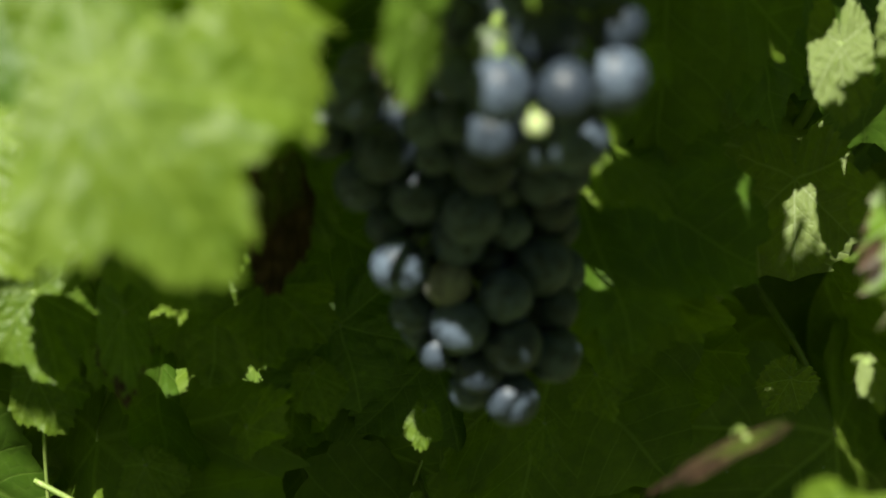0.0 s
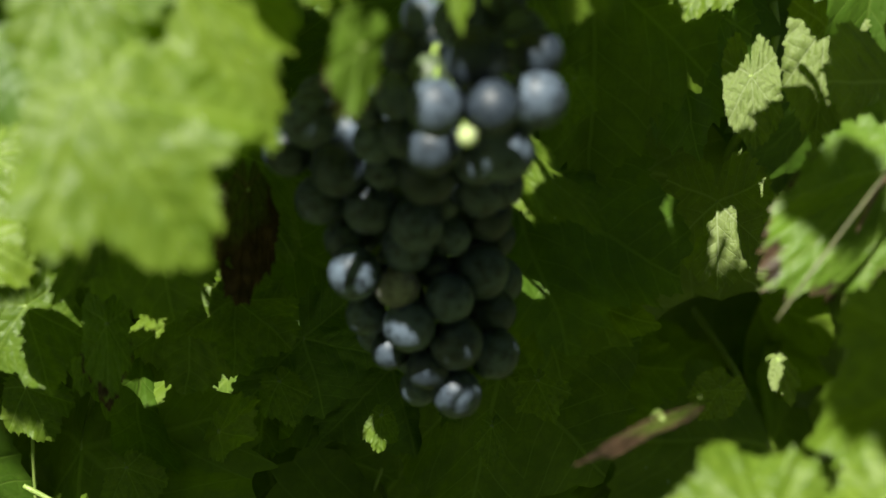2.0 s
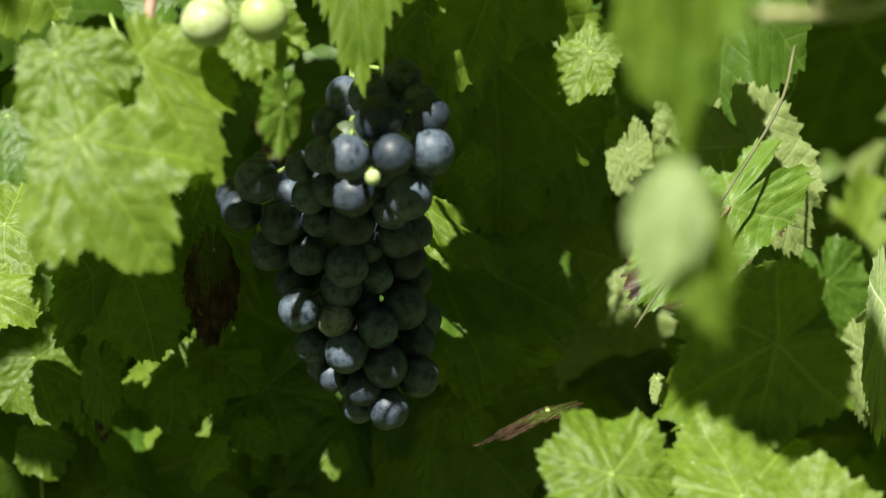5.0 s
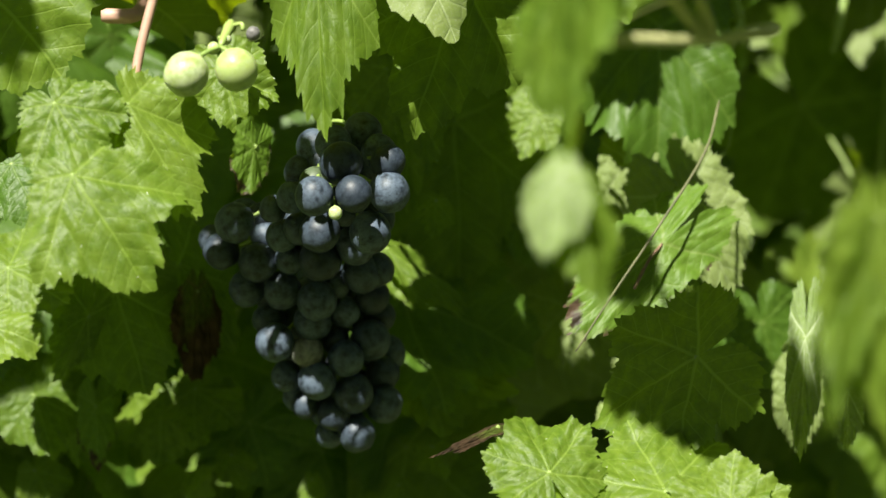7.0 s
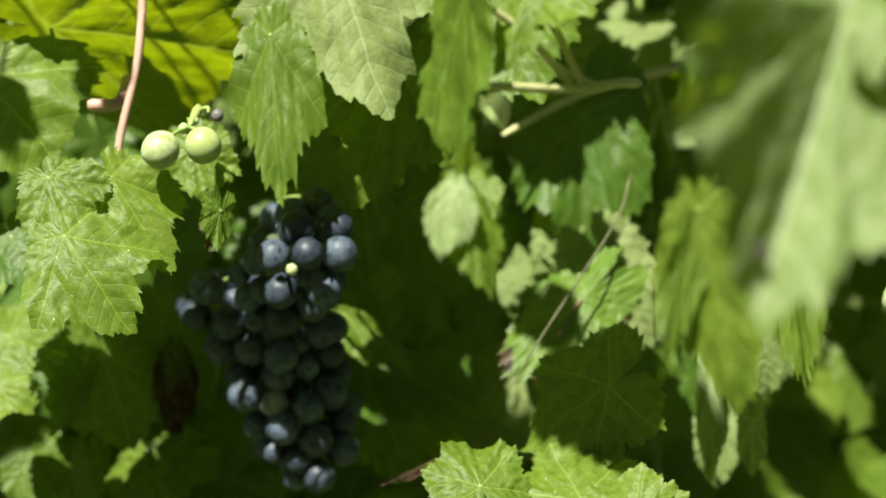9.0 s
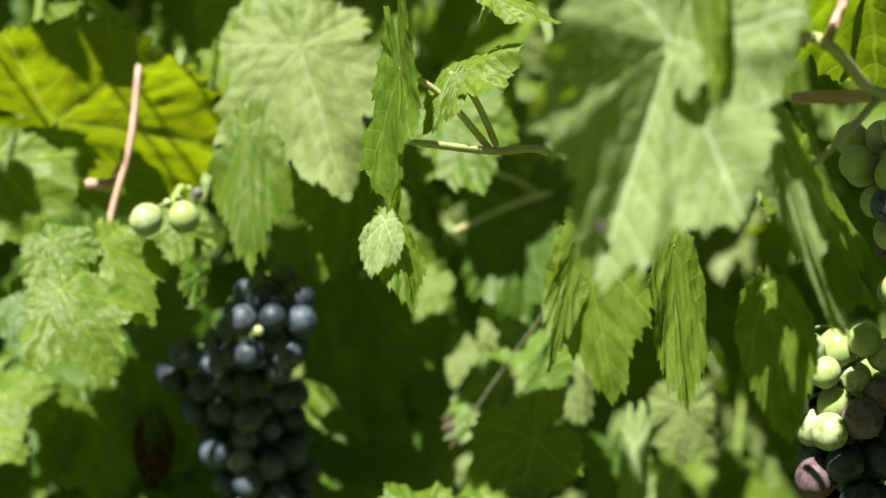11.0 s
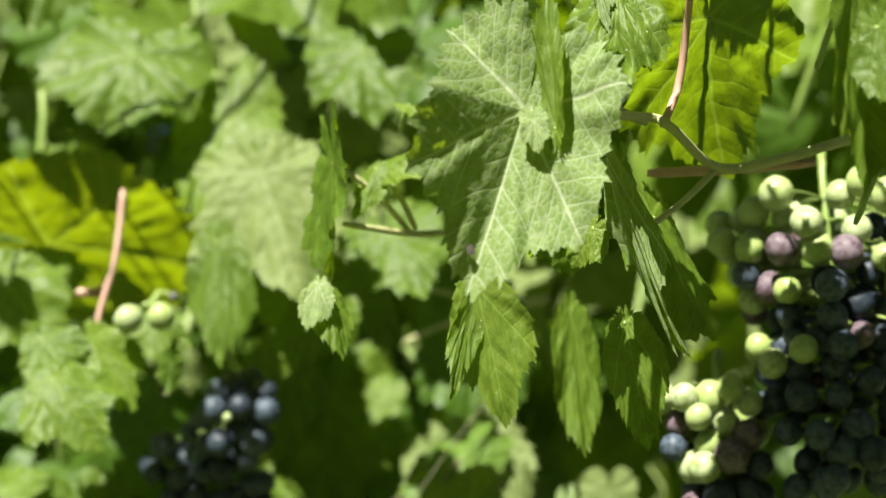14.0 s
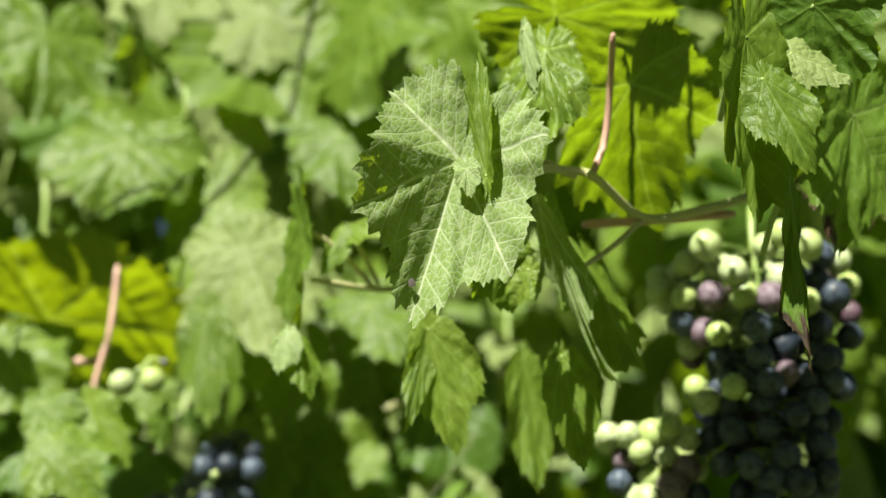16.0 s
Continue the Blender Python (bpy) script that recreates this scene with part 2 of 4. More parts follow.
def curve_points(knots, steps=6):
    """A smooth line through the knots."""
    k = [Vector(p) for p in knots]
    k = [k[0] * 2 - k[1]] + k + [k[-1] * 2 - k[-2]]
    line = []
    for a, b, c, d in zip(k, k[1:], k[2:], k[3:]):
        for i in range(steps):
            s = i / steps
            line.append(0.5 * (2 * b + (c - a) * s + (2 * a - 5 * b + 4 * c - d) * s * s + (3 * b - a - 3 * c + d) * s ** 3))
    return line + [k[-2]]


def tube(name, knots, r0, r1, material, sides=9, knobs=()):
    """A tapered stem through the knots with rounded ends; knobs: (share of length, thickening) at its nodes."""
    line = curve_points(knots)
    n = len(line)
    verts, faces = [], []
    up = Vector((0.31, 0.22, 0.92))
    for i, p in enumerate(line):
        d = (line[min(i + 1, n - 1)] - line[max(i - 1, 0)]).normalized()
        u = d.cross(up if abs(d.dot(up)) < 0.95 else Vector((1, 0, 0))).normalized()
        v = d.cross(u)
        s = i / (n - 1)
        r = r0 + (r1 - r0) * s
        for at_s, more in knobs:
            r *= 1 + more * math.exp(-((s - at_s) / 0.035) ** 2)
        if i in (0, n - 1):
            r *= 0.7
        for j in range(sides):
            a = 2 * math.pi * j / sides
            verts.append(p + (u * math.cos(a) + v * math.sin(a)) * r * (1 + 0.05 * noise.noise(p * 90 + Vector((j, 0, 0)))))
    for i in range(n - 1):
        for j in range(sides):
            k = (j + 1) % sides
            faces.append((i * sides + j, i * sides + k, (i + 1) * sides + k, (i + 1) * sides + j))
    faces.append(tuple(range(sides))[::-1])
    faces.append(tuple(range((n - 1) * sides, n * sides)))
    return mesh_of(name, verts, faces, material)


LOBES = ((0, 1.0), (14, 0.93), (29, 0.79), (40, 0.84), (53, 0.91), (67, 0.82), (83, 0.70), (97, 0.73), (112, 0.76),
         (131, 0.67), (150, 0.60), (166, 0.44), (180, 0.10))


def leaf_mesh(look_of, seed, width=1.0, fold=0.2, curl=0.3, wave=0.075, crumple=0.08, around=216, rings=16, lobed=1.0,
              other=None, sweep=0.0, base=1.0, flap=0.0):
    """A vine leaf of length 1 from the stalk's joint (origin) to the tip (+y), its upper face towards +z; other: the fold of its -x half;
    sweep: how far its tip bends sideways; base: the size of the lobes beside the stalk;
    flap: how far its +x half is lifted beside the midrib."""
    rnd = random.Random(seed)
    ph = [rnd.uniform(0, 6.28) for _ in range(6)]
    uneven = [rnd.uniform(0.86, 1.10) for _ in range(9)]
    teeth = rnd.choice((14, 15, 16, 17))
    jag = [rnd.uniform(0.45, 1.5) for _ in range(2 * teeth + 3)]
    other = fold if other is None else other
    verts, uvs, faces = [(0.0, 0.0, 0.0)], [(0.5, 0.5)], []

    def outline(a):
        d = abs(math.degrees(a))
        for (d0, r0), (d1, r1) in zip(LOBES, LOBES[1:]):
            if d0 <= d <= d1:
                s = (d - d0) / (d1 - d0)
                s = s * s * (3 - 2 * s)
                r = r0 + (r1 - r0) * s
                break
        full = 0.86 - 0.30 * (d / 180) ** 2 if d < 160 else r
        r = full + (r - full) * lobed if d < 160 else r
        r *= 1 + (base - 1) * min(1.0, max(0.0, (d - 70) / 40))
        q = (a + math.pi) / 6.2832 * 7.99
        i = int(q)
        r *= 0.4 + 0.6 * (uneven[i] + (uneven[i + 1] - uneven[i]) * (q - i))
        q = a / math.pi * teeth + 0.3 * math.sin(2.3 * a + ph[5]) + 0.2 * math.sin(6.1 * a + ph[4])
        i, saw = int(math.floor(q)), abs(q) % 1.0
        tooth = (0.5 - saw if saw < 0.8 else (saw - 0.8) / 0.2 - 0.5) + 0.22 * math.sin(3 * saw * 6.2832)
        big = 0.085 * min(1.0, (165 - d) / 25) if d < 165 else 0.0
        return r + big * tooth * jag[(i + teeth + 1) % len(jag)]

    edges = [outline(-math.pi + 2 * math.pi * (i + 0.5) / around) for i in range(around)]
    thin = min(1.0, 0.3 + 0.7 * width)
    for k in range(1, rings + 1):
        s = (k / rings) ** 0.85
        for i in range(around):
            a = -math.pi + 2 * math.pi * (i + 0.5) / around
            edge = edges[i]
            r = (0.8 * edge + 0.2 * edge * s if k < rings else edge) * s
            flat, y = r * math.sin(a), r * math.cos(a)
            x = flat * width
            uvs.append((flat / 2.6 + 0.5, y / 2.6 + 0.5))
            off = min(abs(abs(a) - c) for c in (0.0, 0.92, 1.9))
            z = 0.055 * r * math.sin(min(off, 0.46) / 0.46 * 1.57)
            z += wave * r * r * (math.sin(4 * a + ph[1]) + 0.7 * math.sin(7 * a + ph[2]) + 0.35 * math.sin(13 * a + ph[3]) + 0.2 * math.sin(23 * a + ph[4]))
            z += crumple * r * (noise.noise(Vector((flat * 2.2 + seed * 3.7, y * 2.2, 7.1))) + 0.6 * noise.noise(Vector((flat * 5 + seed, y * 5, 2.7))))
            z += 0.022 * min(1.0, r * 3) * noise.noise(Vector((flat * 11 + seed, y * 11, 4.2)))
            z = z * thin - (fold if x > 0 else other) * abs(x)
            if flap and x > 0:
                z += flap * x * min(1.0, max(0.0, (2.0 - a) / 0.6))
            x += sweep * y * abs(y)
            bend = curl * y
            if abs(curl) > 1e-4:
                yy = math.sin(bend) / curl + z * math.sin(bend)
                z = -(1 - math.cos(bend)) / curl + z * math.cos(bend)
                y = yy
            verts.append((x, y, z))
    for i in range(around - 1):
        j = i + 1
        faces.append((0, 1 + j, 1 + i))
        for k in range(rings - 1):
            a, b = 1 + k * around, 1 + (k + 1) * around
            faces.append((a + i, a + j, b + j, b + i))
    return mesh_of("leaf", verts, faces, LEAF[look_of], uvs)


def leaf_pose(joint, tip, face):
    """The matrix that lays a unit leaf from joint to tip with its upper side towards face, and its length."""
    j, t = Vector(joint), Vector(tip)
    y = t - j
    size = y.length
    y = y / size
    z = Vector(face)
    z = (z - y * z.dot(y)).normalized()
    x = y.cross(z)
    return Matrix.Translation(j) @ Matrix((x, y, z)).transposed().to_4x4() @ Matrix.Scale(size, 4), size


SERIAL = [0]


def leaf(shoot, joint, tip, face=(0, -0.8, 0.6), look_of="upper", stalk=None, label="", stem="green", thick=0.0011, **shape):
    """One leaf with its stalk on a shoot; stalk: where the stalk leaves the cane."""
    SERIAL[0] += 1
    m, size = leaf_pose(joint, tip, face)
    base = Matrix.Translation(-shoot.location)
    ob = child("leaf", leaf_mesh(look_of, SERIAL[0], **shape), shoot, base @ m, label)
    j, t = Vector(joint), Vector(tip)
    if stalk is None:
        stalk = j - (t - j) * 0.1 + Vector((0, 0.7, -0.25)) * size
    s = Vector(stalk)
    inv = m.inverted()
    mid = (j + s) / 2 + Vector((0, 0, 0.08)) * (j - s).length
    pts = [inv @ q for q in (s, mid, j)]
    stem_me = tube("petiole", pts, thick * 1.25 / size, thick / size, STEM[stem], 7)
    child("petiole", stem_me, ob)
    return ob


def scar_spot(place, r):
    """A small dark ragged scar that lies on the leaf of the near shoot."""
    rnd = random.Random(4)
    verts = [(0, -0.0004, 0)] + [(r * rnd.uniform(0.7, 1.2) * math.cos(i * 0.5236), 0.0, r * rnd.uniform(0.8, 1.3) * math.sin(i * 0.5236)) for i in range(12)]
    ob = child("scar", mesh_of("scar", verts, [(0, 1 + i, 1 + (i + 1) % 12) for i in range(12)], STEM["dark"]), near_leaf)
    ob.matrix_basis = near_leaf.matrix_basis.inverted() @ Matrix.Translation(Vector(place) - near_shoot.location)


def cane(shoot, knots, r0, r1, stem="green", name="cane", knobs=(), label=""):
    k = [Vector(p) - shoot.location for p in knots]
    return child(name, tube(name, k, r0, r1, STEM[stem], 10, knobs), shoot, None, label)


def berry_mesh(kind, seed):
    """A grape of radius 1, a little longer than wide, with the dry scar at its lower end."""
    rnd = random.Random(seed)
    verts, faces = [(0, 0, 1.04)], []
    seg, ring = 26, 15
    for k in range(1, ring):
        a = math.pi * k / ring
        for i in range(seg):
            b = 2 * math.pi * i / seg
            d = Vector((math.sin(a) * math.cos(b), math.sin(a) * math.sin(b), math.cos(a)))
            r = 1 + 0.025 * noise.noise(d * 1.3 + Vector((seed, 0, 0)))
            z = d.z * 1.05
            if k == ring - 1:
                z += 0.05
            verts.append((d.x * r, d.y * r, z * r))
    verts.append((0, 0, -0.95))
    for i in range(seg):
        j = (i + 1) % seg
        faces.append((0, 1 + i, 1 + j))
        for k in range(ring - 2):
            a, b = 1 + k * seg, 1 + (k + 1) * seg
            faces.append((a + i, b + i, b + j, a + j))
        faces.append((len(verts) - 1, 1 + (ring - 2) * seg + j, 1 + (ring - 2) * seg + i))
    return mesh_of("grape", verts, faces, GRAPE[kind])


BERRIES = {k: [berry_mesh(k, s) for s in range(4)] for k in GRAPE}


def berry(bunch, x, y, z, r, kind="black"):
    """One grape of the bunch, its far end turned a little outwards."""
    SERIAL[0] += 1
    rnd = random.Random(SERIAL[0])
    p = Vector((x, y, z))
    m = Matrix.Translation(p - bunch.location) @ Euler((rnd.uniform(-0.6, 0.6), rnd.uniform(-0.6, 0.6), rnd.uniform(0, 6.28))).to_matrix().to_4x4() @ Matrix.Scale(r, 4)
    return child("grape", rnd.choice(BERRIES[kind]), bunch, m)


def rachis(bunch, knots, targets, r0=0.0022):
    """The bunch's stem and a thin stalk to each grape."""
    k = [Vector(p) - bunch.location for p in knots]
    stem = child("rachis", tube("rachis", k, r0, r0 * 0.5, STEM["green"], 8), bunch)
    line = curve_points(knots)
    for ob in targets:
        q = bunch.location + ob.matrix_basis.translation
        s = min(line, key=lambda p: (p + Vector((0, 0, -0.006)) - q).length)
        d = q - s
        if d.length > 0.004:
            pts = [s - bunch.location, s + d * 0.5 + Vector((0, 0, 0.002)) - bunch.location, q - d.normalized() * 0.004 - bunch.location]
            child("pedicel", tube("pedicel", pts, 0.0007, 0.0009, STEM["green"], 5), stem)


# ---- ground ----
def ground_height(x, y):
    return 0.03 * noise.noise(Vector((x * 1.5, y * 1.5, 0))) + 0.012 * noise.noise(Vector((x * 7, y * 7, 3)))


def ground_sheet():
    steps = sorted({round(s * d, 3) for s in (-1, 1) for d in [0.1 * i for i in range(31)] + [3 + 1.0 * i for i in range(1, 12)] + [30, 80, 250, 900, 3000]})
    n = len(steps)
    verts = [(x, y, ground_height(x, y) if abs(x) < 15 and abs(y) < 15 else 0.0) for y in steps for x in steps]
    faces = [(j * n + i, j * n + i + 1, (j + 1) * n + i + 1, (j + 1) * n + i) for j in range(n - 1) for i in range(n - 1)]
    return mesh_of("ground", verts, faces, GROUND_GREEN)


tagged(new("ground", ground_sheet()), "unseen vineyard ground below the vines, green to tint bounced light", "ground", "", "structure")


# ---- the old vine and the foliage behind the fruit ----
VARIANTS = {look_of: [leaf_mesh(look_of, 900 + 10 * n + v, width=1.0 + 0.08 * v, fold=0.1 + 0.14 * v, curl=0.15 + 0.3 * v, wave=0.05 + 0.02 * v,
                                around=96, rings=7, lobed=1.0 - 0.22 * v) for v in range(4)]
            for n, look_of in enumerate(("upper", "fresh", "under", "deep", "burnt"))}
STALKS = [tube("petiole", [(0, -0.75, -0.25 - 0.1 * i), (0.05 * i, -0.4, -0.1), (0, 0, 0)], 0.018, 0.014, STEM["green"], 6) for i in range(2)]


# openings in the canopy where the sun falls through to the leaves behind: a lit point and the opening's radius
SUN_GAPS = [
    (-0.062, 0.085, 0.960, 0.007),
    (-0.034, 0.090, 0.942, 0.007),
    (0.001, 0.092, 0.931, 0.007),
    (-0.121, 0.100, 0.933, 0.007),
    (0.040, 0.092, 0.927, 0.007),
    (-0.085, 0.090, 0.909, 0.007),
    (-0.096, 0.075, 0.959, 0.007),
    (0.055, 0.090, 0.945, 0.007),
    (0.045, 0.043, 1.035, 0.008),
    (0.040, 0.083, 1.093, 0.006),
    (0.118, 0.110, 0.998, 0.012),
    (0.119, 0.070, 1.047, 0.012),
    (0.136, 0.060, 1.063, 0.012),
    (0.140, 0.080, 1.006, 0.008),
    (0.108, 0.150, 0.930, 0.008),
    (0.130, 0.150, 0.928, 0.008),
    (0.161, 0.150, 0.933, 0.008),
    (0.097, -0.060, 1.330, 0.020),
    (0.069, -0.060, 1.331, 0.015),
    (0.126, -0.060, 1.342, 0.015),
    (-0.055, -0.060, 1.248, 0.020),
    (0.021, -0.010, 1.369, 0.015),
    (-0.047, -0.010, 1.340, 0.010),
    (0.088, -0.050, 1.262, 0.012),
    (0.024, -0.010, 1.300, 0.010),
    (0.166, -0.010, 1.367, 0.012),
    (0.026, -0.055, 1.198, 0.025),
    (0.076, -0.060, 1.163, 0.012),
    (0.102, -0.060, 1.145, 0.010),
    (0.090, 0.070, 1.100, 0.006),
    (-0.075, -0.035, 1.157, 0.012),
    (-0.052, -0.030, 1.158, 0.015),
    (-0.028, -0.030, 1.157, 0.015),
    (-0.009, -0.030, 1.155, 0.010),
]


def in_gap(p, size):
    for x, y, z, r in SUN_GAPS:
        d = Vector(p) - Vector((x, y, z))
        s = d.dot(to_sun)
        if s > 0.025 and (d - to_sun * s).length < r + size * 0.42:
            return True
    return False


THIN = 0.52
thin = random.Random(77)


def over_bunch(p):
    """Whether p lies between the sun and the bunch of black grapes."""
    q = p - to_sun * ((p.y + 0.02) / to_sun.y)
    return -0.075 < q.x < 0.065 and 0.94 < q.z < 1.12


def leafy_shoot(x, y, z0, z1, seed, looks, label, gap=0.05, sway=0.05, big=0.085, tilt=0.6, thick=0.0028, stem="green"):
    """A cane that climbs from z0 to z1 and carries leaves to both sides."""
    rnd = random.Random(seed)
    ob = thing("vine_shoot", (x, y, z0), label, "vine shoot", "shoots of the vine")
    knots = [(x + rnd.uniform(-sway, sway) * min(1, i), y + rnd.uniform(-sway, sway) * min(1, i), z0 + (z1 - z0) * i / 5) for i in range(6)]
    cane(ob, knots, thick, thick * 0.45, stem)
    line = curve_points(knots, 12)
    total, side = 0.0, 1
    for a, b in zip(line, line[1:]):
        total += (b - a).length
        if total < gap:
            continue
        total, side = 0.0, -side
        size = big * rnd.uniform(0.65, 1.15)
        az = rnd.uniform(-0.9, 0.9) + (0 if side > 0 else math.pi)
        out = Vector((math.cos(az), math.sin(az) - 0.35, 0.1))
        joint = b + out.normalized() * size * 0.7
        tip_way = Vector((out.x * 0.5 + rnd.uniform(-0.4, 0.4), out.y * 0.5 + rnd.uniform(-0.3, 0.2), -1.0 + rnd.uniform(-0.3, 0.7)))
        face = Vector((rnd.uniform(-0.9, 0.9), -tilt + rnd.uniform(-0.7, 0.95), 0.6 + rnd.uniform(-0.6, 0.5)))
        if in_gap(joint + tip_way.normalized() * size * 0.4, size):
            continue
        if joint.z > 1.13 and joint.y < 0.5 and (over_bunch(joint) or thin.random() < THIN):
            continue
        m, _ = leaf_pose(joint, joint + tip_way.normalized() * size, face)
        one = child("leaf", rnd.choice(VARIANTS[rnd.choice(looks)]), ob, Matrix.Translation(-ob.location) @ m)
        child("petiole", rnd.choice(STALKS), one)
    return ob


old_vine = thing("grapevine", (0.25, 0.32, 0.0), "old gnarled vine trunk with shaggy bark", "grapevine")
child("trunk", tube("trunk", [(0, 0, -0.02), (0.03, 0.02, 0.25), (-0.03, 0, 0.5), (0.02, 0.01, 0.72)], 0.045, 0.034, STEM["wood"], 16,
                    ((0.3, 0.2), (0.62, 0.25))), old_vine)
child("arm", tube("arm", [(0.02, 0.01, 0.70), (-0.15, 0, 0.76), (-0.45, 0.01, 0.78), (-0.85, 0, 0.79)], 0.028, 0.018, STEM["wood"], 14), old_vine)
child("arm", tube("arm", [(0.02, 0.01, 0.70), (0.2, 0, 0.76), (0.5, -0.01, 0.78), (0.9, 0, 0.80)], 0.028, 0.018, STEM["wood"], 14), old_vine)

spread = random.Random(5)
for i in range(17):
    leafy_shoot(-0.42 + 0.062 * i + spread.uniform(-0.02, 0.02), (0.36 if i == 12 else 0.24) + 0.07 * (i % 3) + spread.uniform(-0.02, 0.03), 0.78, 1.55 + spread.uniform(-0.1, 0.15), 40 + i,
                ("upper", "deep", "deep", "under", "fresh"), "upright vine shoot behind the fruit with many green leaves", gap=0.046, big=0.078)
for i in range(20):
    x = -0.48 + 0.055 * i + spread.uniform(-0.015, 0.015)
    if not 0.02 < x < 0.34:
        deep = 0.12 if -0.26 < x < 0.0 else 0.0
        leafy_shoot(x, deep + 0.06 * (i % 3) + spread.uniform(-0.02, 0.02), 1.22 + 0.03 * (i % 2) - deep * 0.6, 1.75 + spread.uniform(-0.1, 0.1), 240 + i,
                    ("upper", "fresh", "deep", "upper", "under"), "leafy vine shoot in the canopy above the fruit", gap=0.048, big=0.066, tilt=0.5)
for i in range(9):
    x = -0.42 + 0.052 * i + spread.uniform(-0.015, 0.015)
    if not -0.27 < x < 0.03:
        leafy_shoot(x, -0.10 - 0.03 * (i % 2), 1.17, 1.42, 340 + i,
                    ("upper", "fresh", "deep", "under", "upper"), "sunlit vine shoot on the face of the canopy", gap=0.045, big=0.068, tilt=0.8, sway=0.03)
for i in range(6):
    leafy_shoot(0.0 + 0.055 * i, 0.19 + 0.03 * (i % 2), 1.14, 1.62, 540 + i,
                ("fresh", "upper", "under"), "sunlit vine shoot with broad leaves behind the bunch", gap=0.046, big=0.068, tilt=0.8, sway=0.03, thick=0.0025)
for i in range(5):
    leafy_shoot(-0.24 + 0.06 * i, 0.14 + 0.03 * (i % 2), 0.80, 1.16, 440 + i,
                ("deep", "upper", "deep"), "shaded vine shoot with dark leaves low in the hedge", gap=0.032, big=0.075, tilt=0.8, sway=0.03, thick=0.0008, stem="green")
for i in range(16):
    leafy_shoot(-0.9 + 0.15 * i, 0.75 + 0.12 * (i % 3), 0.08, 1.95, 140 + i,
                ("upper", "deep", "under"), "vine shoot deep in the hedge with shaded green leaves", gap=0.06, big=0.12, sway=0.1)
for i in range(14):
    leafy_shoot(-1.0 + 0.17 * i, 1.15 + 0.1 * (i % 2), 0.05, 2.1, 740 + i,
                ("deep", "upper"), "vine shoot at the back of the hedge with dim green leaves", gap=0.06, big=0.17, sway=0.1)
# unseen row added behind the camera, cuts the sky light on the fruit
for i in range(15):
    leafy_shoot(-1.75 + 0.25 * i, -2.7 - 0.1 * (i % 2), 0.25, 1.9, 640 + i,
                ("upper", "deep"), "unseen green vine shoot added behind the camera to block sky light", gap=0.05, big=0.17, sway=0.12)
